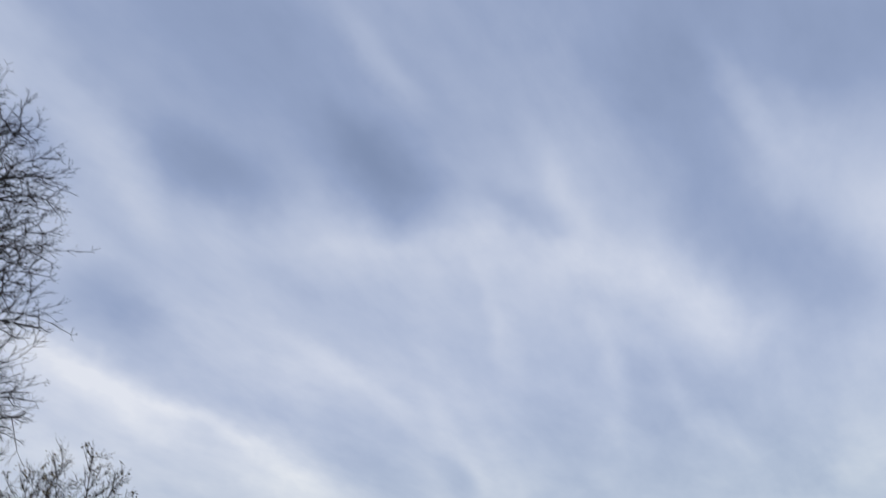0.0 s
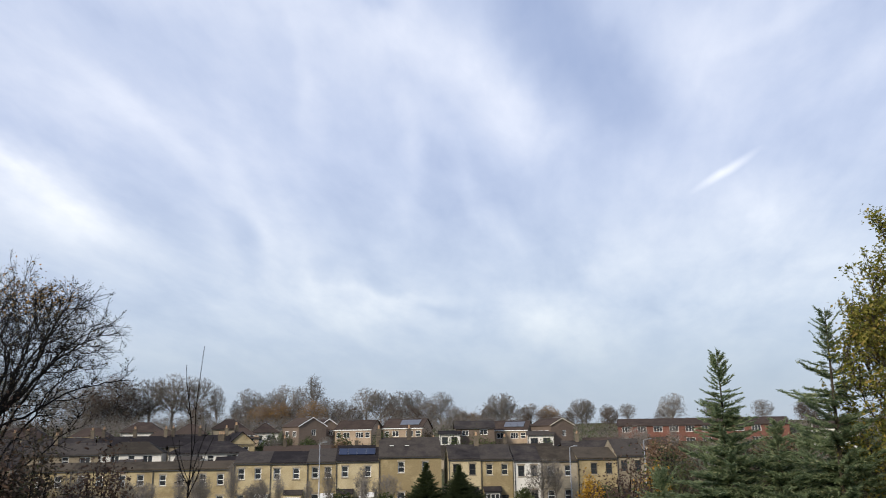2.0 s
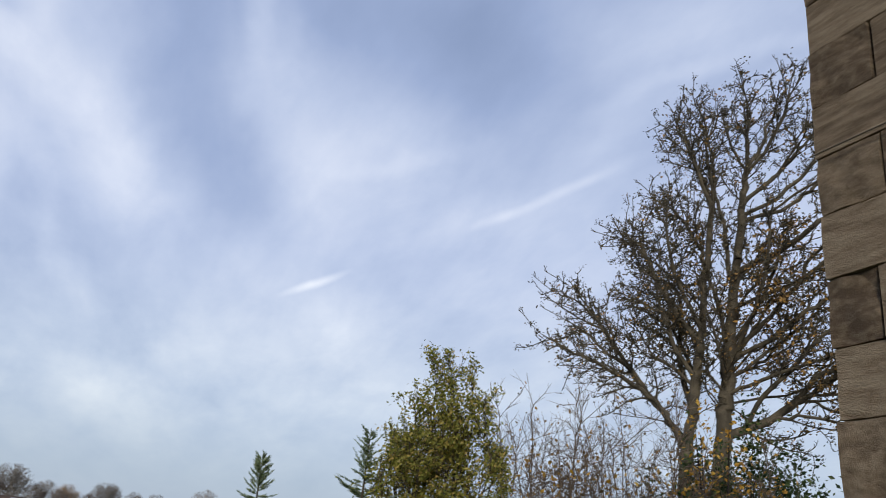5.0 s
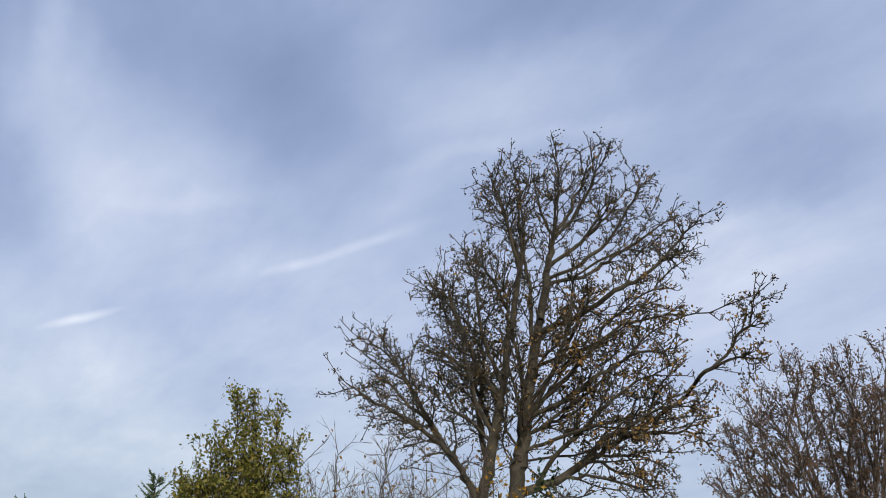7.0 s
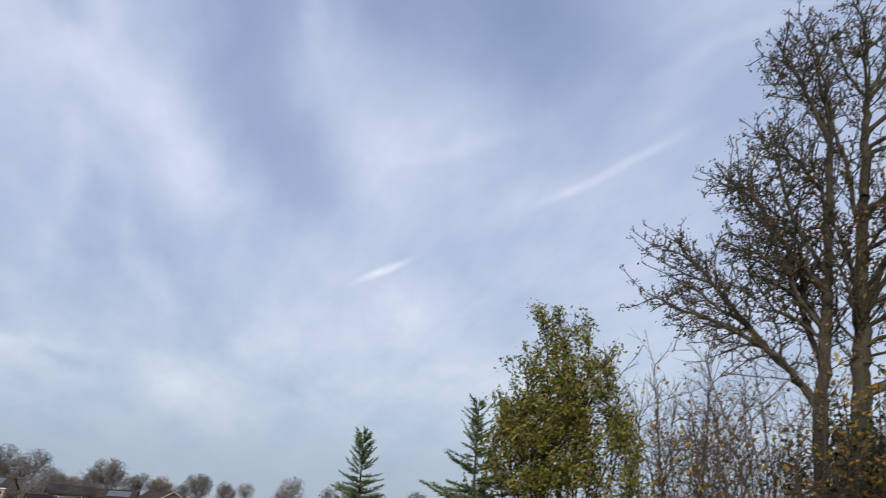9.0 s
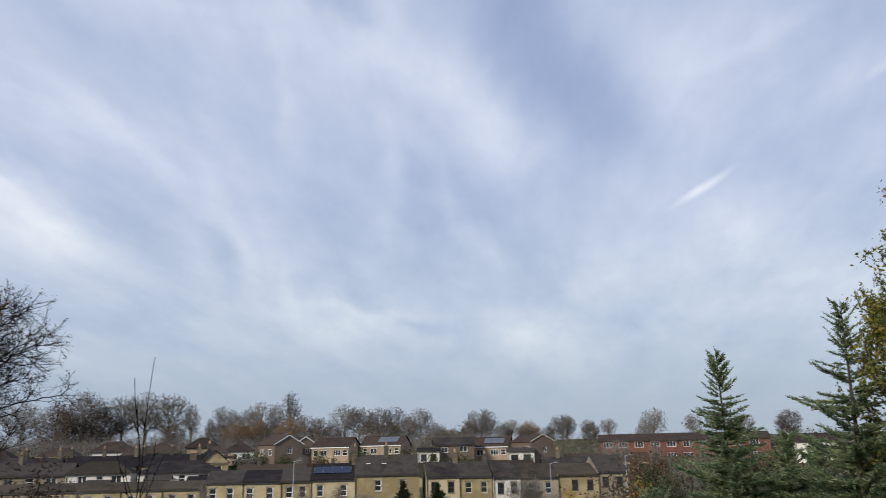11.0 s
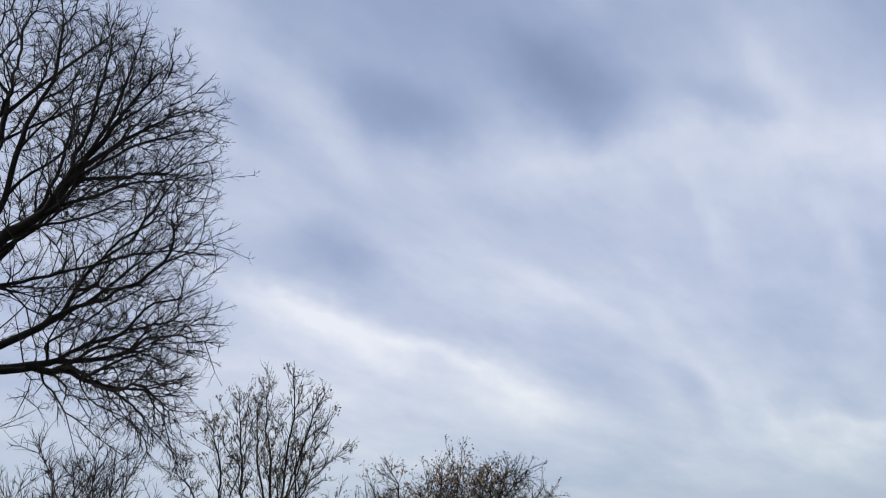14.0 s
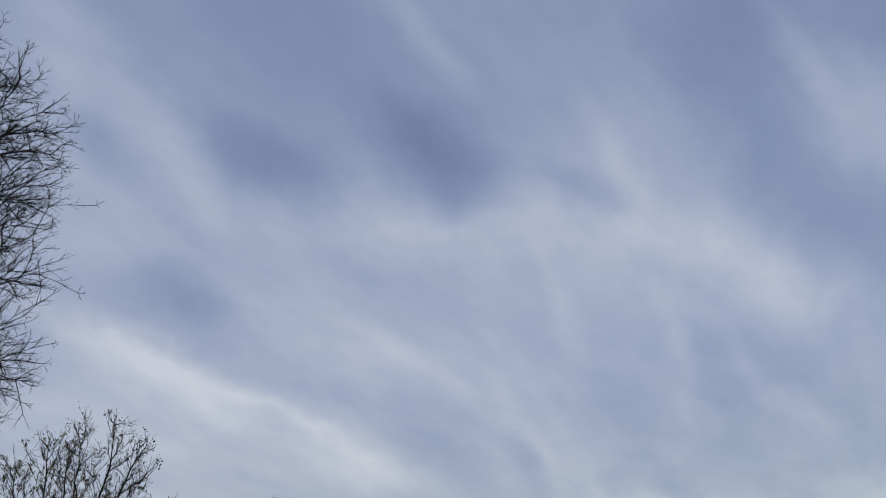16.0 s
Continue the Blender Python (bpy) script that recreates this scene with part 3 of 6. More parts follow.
def tree(name, label, base, trunk, tips, blobs, seed, bark, count=1500, extra=20, rise=0.5, sag=0.0, spray=0.5, step=0.3, lift=0.05, balance=0.3, bend=0.5, tip=0.006, power=2.3,
         twig_per=3, twig_len=0.5, twig_lift=0.15, twig_limit=0.016, leaves=(), twig_tip=None, stray=0.4, group="", inner=0.35, draw=0.8, paths=(), clump=0):
    """One tree: an Empty at its foot over trunk (with its limbs), twigs and leaves. Places are measured from the foot.
    tips: where limbs end; blobs: ellipsoids of the crown, on whose skin further limbs end."""
    rng = np.random.default_rng(seed)
    top = new(name)
    top.location = base
    tagged(top, label, "tree", group)
    ends = [np.array(p, float) for p in tips]
    if ends:
        # shoots reach a little past the limb ends
        mid = np.mean(ends, axis=0) * np.array([0.5, 0.5, 0.9])
        ends = [p - (p - mid) / np.linalg.norm(p - mid) * twig_len * draw for p in ends]
    for c, r, share in blobs:
        n = int(round(extra * share))
        for k in range(n):
            d = rng.normal(size=3)
            d[2] = d[2] + 0.25
            d /= np.linalg.norm(d)
            ends.append(np.array(c) + d * np.array(r) * rng.uniform(0.8, 1.0))
    limbs = list(paths) + limb_lines(rng, trunk, ends, rise, sag)
    pts = []
    weight = [np.linalg.norm(lb[-1] - lb[0]) for lb in limbs]
    for lb, wt in zip(limbs, weight):
        n = max(4, int(count * (1 - inner) * wt / sum(weight)))
        u = rng.uniform(0.3, 1.0, n) ** 0.8
        k = np.minimum((u * 6).astype(int), 5)
        L = np.array(lb)
        q = L[k] + (L[k + 1] - L[k]) * (u * 6 - k)[:, None]
        pts.append(q + rng.normal(0, 1, (n, 3)) * spray * (1.25 - 0.6 * u)[:, None])
    for c, r, share in blobs:
        n = int(count * inner * share)
        d = rng.normal(size=(n, 3))
        d /= np.linalg.norm(d, axis=1)[:, None]
        pts.append(np.array(c) + d * (rng.uniform(0.1, 1, n) ** 0.4)[:, None] * np.array(r))
    pos, par = grow(rng, trunk, limbs, np.concatenate(pts), step, lift, balance, bend)
    rad = radii(pos, par, tip, power)
    has = np.where(par >= 0)[0]
    P, Q, R0, R1 = pos[par[has]], pos[has], rad[par[has]], rad[has]
    R0 = np.minimum(R0, R1 * 1.5 + 0.004)
    thick = R1 > tip * 2.6
    # each length runs a little into the one below it
    way = (Q - P) / (np.linalg.norm(Q - P, axis=1)[:, None] + 1e-9)
    P = P - way * (R1 * 0.5)[:, None]
    part("trunk", tubes("trunk", P[thick], Q[thick], R0[thick], R1[thick], 6, bark), None, top)
    TP, TQ, T0, T1 = twigs(rng, pos, par, rad, twig_limit, twig_per, twig_len, twig_lift, twig_tip or tip * 0.8, stray)
    thin = ~thick
    part("crown", tubes("crown", np.concatenate([P[thin], TP]), np.concatenate([Q[thin], TQ]), np.concatenate([R0[thin], T0]),
                        np.concatenate([R1[thin], T1]), 3, bark), None, top, "bare branching twigs")
    for lname, mat, n, size, spread, zone in leaves:
        ends = TQ
        if zone is not None:
            c, r = zone
            ends = ends[((((ends - np.array(c)) / np.array(r)) ** 2).sum(1) < 1)]
        if len(ends) == 0:
            continue
        # leaves sit in bunches round the shoot ends
        if clump:
            ends = ends[rng.integers(0, len(ends), max(1, n // clump))]
        pick = ends[rng.integers(0, len(ends), n)]
        part(lname, leaf_mesh(lname, rng, pick + rng.normal(0, spread, (n, 3)), size, mat), None, top)
    return top


def limbs_in(base, rows, place, deep, seed, short=0.0):
    """Limbs that start, bend and end at three (sideways, height) stations in the tree's broad plane, each leaning out of it on its own."""
    r = np.random.default_rng(seed)
    out = []
    for s0, z0, s1, z1, s2, z2 in rows:
        lean = r.uniform(-deep, deep)
        pts = []
        for u in np.linspace(0, 1, 7):
            a, b, c = 2 * (u - 0.5) * (u - 1), -4 * u * (u - 1), 2 * u * (u - 0.5)
            p = np.array(place(a * s0 + b * s1 + c * s2, lean * u)) + r.normal(0, 0.07, 3) * (0 < u < 1)
            p[2] = a * z0 + b * z1 + c * z2 + r.normal(0, 0.06)
            pts.append(p - np.array(base))
        pts = [q + (pts[0] - q) * short * k / 6 for k, q in enumerate(pts)]
        out.append(pts)
    return out


def V3(base, *pts):
    """Places in the world, as seen from a foot."""
    return [tuple(np.array(p, float) - np.array(base)) for p in pts]


def blob(base, c, r, share):
    return (tuple(np.array(c, float) - np.array(base)), r, share)


# big bare tree beside the path; its boughs fan out from the trunk, the low ones hanging
B = (-14.2, 16.6, -1.6)
BOUGHS = [(0.54, 11.12, 2.43, 13.5, 3.37, 19.5), (0.54, 11.12, 1.48, 15.56, 1.89, 20.0), (1.65, 12.2, 2.88, 14.48, 4.06, 19.1), (1.86, 12.56, 3.39, 15.32, 4.95, 18.3), (2.2, 13.12, 3.98, 15.43, 6.1, 17.2),
          (2.21, 13.04, 4.16, 15.07, 6.35, 15.8), (2.43, 13.5, 4.23, 14.22, 6.1, 14.8), (0.96, 11.64, 3.47, 12.94, 6.3, 13.2), (0.98, 11.48, 3.53, 12.33, 6.2, 12.25), (1.19, 10.11, 3.78, 11.19, 6.6, 11.65),
          (1.23, 9.82, 3.58, 10.44, 6.0, 10.25), (1.26, 9.67, 4.08, 9.47, 6.7, 9.6), (1.75, 9.63, 3.83, 9.23, 6.3, 8.65), (1.36, 8.96, 3.66, 8.34, 5.8, 8.0), (1.45, 8.4, 3.35, 7.76, 5.85, 7.15),
          (1.47, 8.26, 4.26, 7.43, 5.7, 6.3)]


def bare(s, d):
    return (-14.2 + 0.811 * s - 0.585 * d, 16.6 + 0.585 * s + 0.811 * d, 0)


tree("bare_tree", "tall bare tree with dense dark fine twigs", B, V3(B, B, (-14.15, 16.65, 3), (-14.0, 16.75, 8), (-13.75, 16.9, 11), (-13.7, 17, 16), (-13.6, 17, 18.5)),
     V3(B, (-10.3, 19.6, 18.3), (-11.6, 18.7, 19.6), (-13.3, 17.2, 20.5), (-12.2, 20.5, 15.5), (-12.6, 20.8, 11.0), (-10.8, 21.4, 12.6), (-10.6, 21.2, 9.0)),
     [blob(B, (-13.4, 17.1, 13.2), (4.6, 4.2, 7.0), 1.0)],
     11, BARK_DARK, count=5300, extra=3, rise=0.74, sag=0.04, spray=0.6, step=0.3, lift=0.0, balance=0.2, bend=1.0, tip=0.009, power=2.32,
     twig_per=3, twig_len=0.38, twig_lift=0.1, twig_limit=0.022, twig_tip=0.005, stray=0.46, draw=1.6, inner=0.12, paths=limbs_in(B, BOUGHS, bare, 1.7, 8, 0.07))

# tangle of thin growth below it
B = (-8.6, 14.9, -1.4)
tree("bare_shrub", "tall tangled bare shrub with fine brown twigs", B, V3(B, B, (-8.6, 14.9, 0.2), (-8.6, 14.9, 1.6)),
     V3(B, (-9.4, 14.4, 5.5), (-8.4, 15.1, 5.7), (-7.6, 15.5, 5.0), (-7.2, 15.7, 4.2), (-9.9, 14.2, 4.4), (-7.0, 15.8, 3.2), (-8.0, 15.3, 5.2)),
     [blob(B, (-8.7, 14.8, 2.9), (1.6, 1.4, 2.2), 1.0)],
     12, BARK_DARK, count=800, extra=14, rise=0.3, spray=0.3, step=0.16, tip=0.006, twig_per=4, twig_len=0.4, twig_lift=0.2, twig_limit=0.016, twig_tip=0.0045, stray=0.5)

# slender tree with a few leaves left
B = (-9.9, 25.6, -2.8)
SPLAY = [(0.03, 1.43, -0.01, 5.05, 0.0, 9.7), (0.09, 4.24, 0.59, 6.97, 0.82, 9.65), (0.12, 5.23, 1.1, 7.38, 1.56, 9.0), (0.09, 4.24, 1.11, 5.98, 2.6, 7.6), (-0.74, 1.88, -0.81, 5.49, -0.93, 8.95),
         (-0.81, 1.43, -1.29, 5.78, -1.65, 8.2), (-0.08, 5.55, -0.49, 7.55, -0.27, 8.7), (-0.81, 3.41, -2.0, 5.72, -2.85, 7.5), (-0.32, 1.88, 0.81, 3.31, 1.59, 4.49), (0.14, 5.07, 0.77, 6.12, 1.83, 8.1),
         (-1.06, 4.18, -0.95, 6.48, -0.38, 7.85)]
tree("slender_tree", "slender bare tree with upswept limbs and few leaves", B, V3(B, B, (-9.95, 25.6, -0.6), (-9.9, 25.6, 1.5)),
     V3(B, (-11.9, 24.6, 5.0), (-8.8, 26.1, 5.2), (-12.2, 24.5, 4.0)),
     [blob(B, (-9.9, 25.6, 5.6), (1.9, 1.7, 3.2), 1.0)],
     13, BARK_DARK, count=900, extra=2, rise=0.3, sag=0.1, spray=0.3, step=0.24, lift=0.05, bend=0.8, tip=0.0072, power=2.25, twig_per=3, twig_len=0.42, twig_lift=0.3, twig_limit=0.018, twig_tip=0.0052,
     leaves=[("leaves", LEAF_SEED, 4600, 0.085, 0.05, None)], inner=0.1, draw=0.1, clump=4,
     paths=limbs_in(B, SPLAY, lambda s, d: (-9.9 + 0.908 * s - 0.418 * d, 25.6 + 0.418 * s + 0.908 * d, 0), 1.2, 6))

# thin tree between the two
B = (-7.9, 28.6, -3.2)
tree("thin_tree", "thin dark tree with sparse yellowing leaves", B, V3(B, B, (-7.9, 28.6, -1.5), (-7.9, 28.6, 2), (-7.7, 28.7, 5.0)),
     V3(B, (-8.8, 28.3, 6.5), (-7.6, 28.75, 7.0), (-9.4, 28.1, 5.2), (-6.8, 29, 6.2), (-6.5, 29.1, 5.6), (-9.3, 28.1, 3.6), (-6.6, 29.1, 4.2), (-8.3, 28.5, 6.0), (-9.6, 28, 2.4)),
     [blob(B, (-7.9, 28.6, 3.4), (1.7, 1.5, 2.8), 1.0)],
     14, BARK_DARK, count=540, extra=2, rise=0.26, sag=0.1, spray=0.3, step=0.26, tip=0.0075, power=2.2, twig_per=3, twig_len=0.45, twig_lift=0.3, twig_limit=0.018, twig_tip=0.005,
     leaves=[("leaves", LEAF_SEED, 2000, 0.09, 0.06, None), ("yellow_leaves", LEAF_OLIVE, 300, 0.1, 0.1, V3(B, (-6.9, 28.9, 4.9))[:1] + [(0.9, 0.9, 0.9)])])

# broad fan-shaped tree
B = (-5.5, 31.4, -3.6)
FAN = [(-5.25, 2.4, -5.2, 5.0, -4.65, 7.25), (-5.25, 2.5, -3.95, 5.4, -2.75, 6.95), (-5.15, 2.4, -3.45, 4.5, -1.45, 5.4), (-5.05, 2.0, -3.2, 3.3, -1.1, 3.8), (-5.35, 2.4, -6.25, 5.1, -6.45, 6.85),
       (-5.45, 2.2, -6.75, 4.3, -7.35, 6.55), (-5.55, 2.0, -7.0, 3.1, -7.95, 5.7), (-5.35, 2.5, -5.65, 5.2, -5.65, 7.15), (-5.25, 2.5, -4.15, 5.0, -3.75, 7.15), (-5.15, 2.4, -3.45, 4.7, -1.75, 5.95),
       (-5.65, 1.8, -7.25, 2.9, -7.95, 4.4), (-5.4, 2.3, -6.5, 4.9, -7.1, 7.0), (-5.5, 2.2, -7.2, 4.6, -8.1, 6.4), (-5.2, 2.4, -4.8, 5.0, -4.2, 7.2), (-5.2, 2.4, -4.0, 4.9, -3.2, 7.0)]
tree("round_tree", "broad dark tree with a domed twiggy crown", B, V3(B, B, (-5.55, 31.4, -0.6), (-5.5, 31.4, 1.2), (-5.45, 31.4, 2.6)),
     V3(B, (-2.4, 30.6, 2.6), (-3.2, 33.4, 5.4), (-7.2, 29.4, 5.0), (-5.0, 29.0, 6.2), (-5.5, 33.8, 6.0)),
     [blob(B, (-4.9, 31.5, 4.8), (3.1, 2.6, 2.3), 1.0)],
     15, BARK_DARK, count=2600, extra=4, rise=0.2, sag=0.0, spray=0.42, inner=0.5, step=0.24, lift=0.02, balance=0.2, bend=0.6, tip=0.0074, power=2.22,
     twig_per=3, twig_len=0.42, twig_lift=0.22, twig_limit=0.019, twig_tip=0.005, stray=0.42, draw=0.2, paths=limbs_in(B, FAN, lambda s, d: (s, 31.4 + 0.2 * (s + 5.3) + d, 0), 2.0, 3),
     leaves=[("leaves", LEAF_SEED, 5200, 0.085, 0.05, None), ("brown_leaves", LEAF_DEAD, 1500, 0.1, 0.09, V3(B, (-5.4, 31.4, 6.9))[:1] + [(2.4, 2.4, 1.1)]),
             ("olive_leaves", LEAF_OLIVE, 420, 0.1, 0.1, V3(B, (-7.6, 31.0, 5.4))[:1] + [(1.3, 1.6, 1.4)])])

# two whips of a young tree
B = (1.1, 33.0, -3.7)
tree("sapling", "thin young tree with two tall bare whips", B, V3(B, B, (1.12, 33, -1.5), (1.2, 33, 1.0), (1.3, 33, 2.8), (1.44, 33, 5.15)),
     V3(B, (0.79, 33, 4.6), (0.2, 33.0, 1.9), (2.1, 33, 1.7), (0.4, 32.6, 1.2), (1.9, 33.3, 2.4)),
     [blob(B, (1.1, 33, 0.6), (0.9, 0.8, 1.2), 1.0)], 16, BARK_DARK, count=14, extra=0, rise=0.42, sag=0.16, spray=0.1, step=0.5, tip=0.013, power=2.9,
     twig_per=1, twig_len=0.25, twig_lift=0.6, twig_limit=0.0, stray=0.2, inner=0.5)

# sycamore behind the gardens; its broad plane runs across the slope
def syc(s, d):
    return (20.9 - 0.31 * (s - 7.7) + d, s + 0.31 * d, 0)


B = (20.6, 8.5, -2.3)
TOP = [(7.49, 12.81, 8.04, 14.34, 8.11, 15.6), (7.45, 12.99, 7.35, 14.49, 7.44, 16.0), (7.46, 12.71, 6.75, 14.16, 6.59, 15.6), (7.42, 12.62, 6.39, 14.43, 5.87, 16.15), (7.41, 11.56, 6.03, 13.47, 5.29, 15.0),
       (7.37, 11.29, 5.62, 12.99, 4.58, 15.5), (7.35, 10.95, 5.43, 12.63, 3.35, 14.4), (7.35, 11.04, 5.66, 12.28, 4.3, 12.8), (7.66, 9.62, 5.09, 11.23, 2.68, 13.7), (5.52, 10.99, 4.4, 12.32, 3.6, 12.95),
       (7.68, 8.42, 5.43, 10.17, 3.15, 11.03), (7.84, 6.91, 6.98, 8.9, 5.2, 10.0), (7.64, 7.06, 5.64, 8.9, 3.55, 9.77), (7.96, 8.42, 7.1, 9.7, 6.25, 11.0)]
OUT = [(7.81, 5.11, 5.78, 6.85, 3.42, 8.64), (3.87, 8.38, 2.95, 8.91, 2.22, 9.03), (3.27, 8.76, 2.59, 9.9, 2.19, 10.85), (6.76, 6.15, 5.24, 6.95, 3.05, 7.03), (5.8, 6.79, 4.69, 7.64, 3.5, 7.64),
       (6.76, 6.12, 5.39, 6.48, 4.2, 6.31), (6.55, 6.08, 5.67, 5.98, 4.5, 5.75), (7.08, 5.64, 5.7, 5.57, 4.8, 4.95), (8.05, 6.75, 7.5, 7.51, 6.52, 8.51), (7.74, 5.2, 6.65, 6.94, 4.35, 8.75), (8.12, 6.03, 7.35, 5.49, 6.35, 4.86)]
tree("sycamore_tree", "tall sycamore with seed bunches and a few brown leaves", B,
     V3(B, B, *[(syc(p, 0)[0], p, z) for p, z in ((8.33, 4.35), (8.14, 6.9), (7.99, 8.42), (7.8, 10.03), (7.59, 11.74), (7.44, 13.3), (7.42, 14.1), (7.44, 14.7))]),
     V3(B, (19.4, 6.4, 11.4), (22.6, 7.4, 11.4), (22.9, 6.6, 8.2), (22.4, 4.6, 7.4), (20.4, 4.6, 7.0), (20.2, 8.7, 9.4), (20.5, 8.9, 11.4), (20.6, 8.5, 13.2), (20.2, 8.8, 7.4), (21.0, 6.4, 11.0), (21.2, 6.0, 9.4)),
     [blob(B, (20.9, 7.0, 13.6), (1.0, 1.6, 1.4), 0.25), blob(B, (21.3, 5.6, 9.4), (1.4, 2.0, 2.4), 0.35), blob(B, (20.6, 8.3, 9.8), (1.0, 0.9, 4.4), 0.4)],
     17, BARK_GREY, count=2500, extra=2, rise=0.6, sag=0.12, spray=0.4, step=0.2, lift=0.12, balance=0.22, bend=0.75, tip=0.0125, power=2.42, twig_per=2, twig_len=0.24, twig_lift=0.45, twig_limit=0.03,
     twig_tip=0.0105, stray=0.8, inner=0.2, paths=limbs_in(B, TOP, syc, 1.0, 4, 0.13) + limbs_in(B, OUT, syc, 1.4, 9, 0.07), clump=5,
     leaves=[("leaves", LEAF_SEED, 12500, 0.085, 0.06, None), ("brown_leaves", LEAF_DEAD, 4200, 0.12, 0.1, V3(B, (21.6, 5.0, 8.2))[:1] + [(2.8, 3.6, 3.4)]),
             ("old_leaves", LEAF_DEAD, 2600, 0.1, 0.06, None)])
# its second stem, forked low
B = (20.4, 9.5, -2.3)
SIDE = [(8.99, 4.73, 10.56, 6.99, 12.65, 10.15), (9.2, 5.41, 10.91, 6.75, 12.9, 7.73), (10.63, 6.95, 11.72, 7.99, 12.5, 8.42), (11.59, 8.39, 12.09, 9.05, 12.8, 9.35), (8.52, 9.09, 10.07, 10.23, 11.2, 11.85),
        (9.84, 10.11, 10.46, 10.58, 11.2, 11.0), (8.49, 9.51, 9.23, 11.43, 10.35, 12.75), (8.29, 10.89, 8.74, 12.68, 9.4, 13.75), (8.24, 11.76, 8.43, 13.6, 8.85, 15.4), (8.31, 11.41, 8.97, 13.63, 9.4, 14.85),
        (8.59, 7.79, 10.11, 8.89, 11.4, 9.8), (8.59, 7.64, 9.66, 8.17, 10.7, 8.73), (8.92, 4.73, 9.21, 6.87, 9.53, 9.05), (8.73, 6.44, 9.78, 7.16, 10.8, 7.76), (8.59, 8.42, 9.24, 9.38, 10.05, 10.0)]
tree("sycamore_tree", "second leaning sycamore stem with seed bunches", B,
     V3(B, B, *[(syc(p, 0)[0] - 0.3, p, z) for p, z in ((9.05, 4.31), (8.93, 5.42), (8.73, 6.59), (8.62, 7.49), (8.52, 9.06), (8.37, 10.38), (8.24, 11.76), (8.35, 13.2), (8.5, 14.3))]),
     V3(B, (19.4, 9.6, 9.4), (21.4, 10.4, 9.2), (19.6, 9.2, 12.0)),
     [blob(B, (20.4, 9.4, 9.6), (1.2, 1.4, 2.6), 1.0)], 19, BARK_GREY, count=1750, extra=1, rise=0.55, sag=0.12, spray=0.42, step=0.2, lift=0.12, balance=0.22, bend=0.75, tip=0.0125, power=2.46, twig_per=2, twig_len=0.24,
     twig_lift=0.45, twig_limit=0.03, twig_tip=0.0105, stray=0.8, inner=0.06, paths=limbs_in(B, SIDE, syc, 1.0, 5, 0.1), clump=5,
     leaves=[("leaves", LEAF_SEED, 8000, 0.085, 0.06, None), ("old_leaves", LEAF_DEAD, 1500, 0.1, 0.07, None)])

# brown tree further along
B = (27.0, 0.2, -2.5)
tree("copper_tree", "dense brown tree with old copper leaves", B, V3(B, B, (27, 0.2, 0.5), (27, 0.2, 4), (27, 0.2, 7)),
     V3(B, (26.83, 1.8, 11.0), (26.8, 3.2, 9.6), (26.7, 4.4, 6.6), (26.7, 3.9, 8.2), (26.5, 1.3, 10.7), (26.5, -0.3, 11.0), (26.4, -1.4, 11.1), (26.6, 4.3, 5.2), (26.5, -2.6, 10)),
     [blob(B, (27.0, 0.4, 6.2), (2.7, 3.4, 4.3), 1.0)],
     18, BARK_BROWN, count=1500, extra=26, rise=0.3, spray=0.45, step=0.28, tip=0.0115, power=2.3, twig_per=4, twig_len=0.45, twig_lift=0.3, twig_limit=0.028, twig_tip=0.009,
     leaves=[("leaves", LEAF_BROWN, 22000, 0.095, 0.07, None)])

# thin growth before the sycamore, some yellow leaves hanging on
for k, (bx, by, sp, hh) in enumerate([(14.2, 9.3, 1.5, 5.2), (15.3, 7.9, 1.6, 5.3), (13.6, 8.3, 1.2, 4.2), (16.6, 6.6, 1.6, 4.6)]):
    B = (bx, by, -1.9)
    tips = [(bx + sp * math.cos(a) * q, by + sp * math.sin(a) * q, hh * (0.5 + 0.5 * ((a * 1.7 + q) % 1.0))) for a, q in [(j * 0.83, 0.35 + 0.65 * ((j * 0.37) % 1)) for j in range(13)]]
    tree("twiggy_shrub", "upright twiggy shrub with scattered yellow leaves", B, V3(B, B, (bx, by, -1.2), (bx, by, 1.6), (bx, by + 0.1, 3.2)), V3(B, *tips),
         [blob(B, (bx, by, hh * 0.5), (sp, sp, hh * 0.42), 1.0)], 20 + k, BARK_BROWN, count=340, extra=5, rise=0.25, sag=0.05, spray=0.28, step=0.2, tip=0.006, power=2.5, inner=0.5, balance=0.15,
         twig_per=2, twig_len=0.5, twig_lift=0.25, twig_limit=0.013, twig_tip=0.0042, stray=0.5, draw=0.2,
         leaves=[("yellow_leaves", LEAF_YELLOW, 190, 0.12, 0.06, ((0, 0, hh * 0.35 + 1.9), (2, 2, 2.2))), ("brown_leaves", LEAF_DEAD, 320, 0.1, 0.06, None)], group="shrubs before the sycamore")

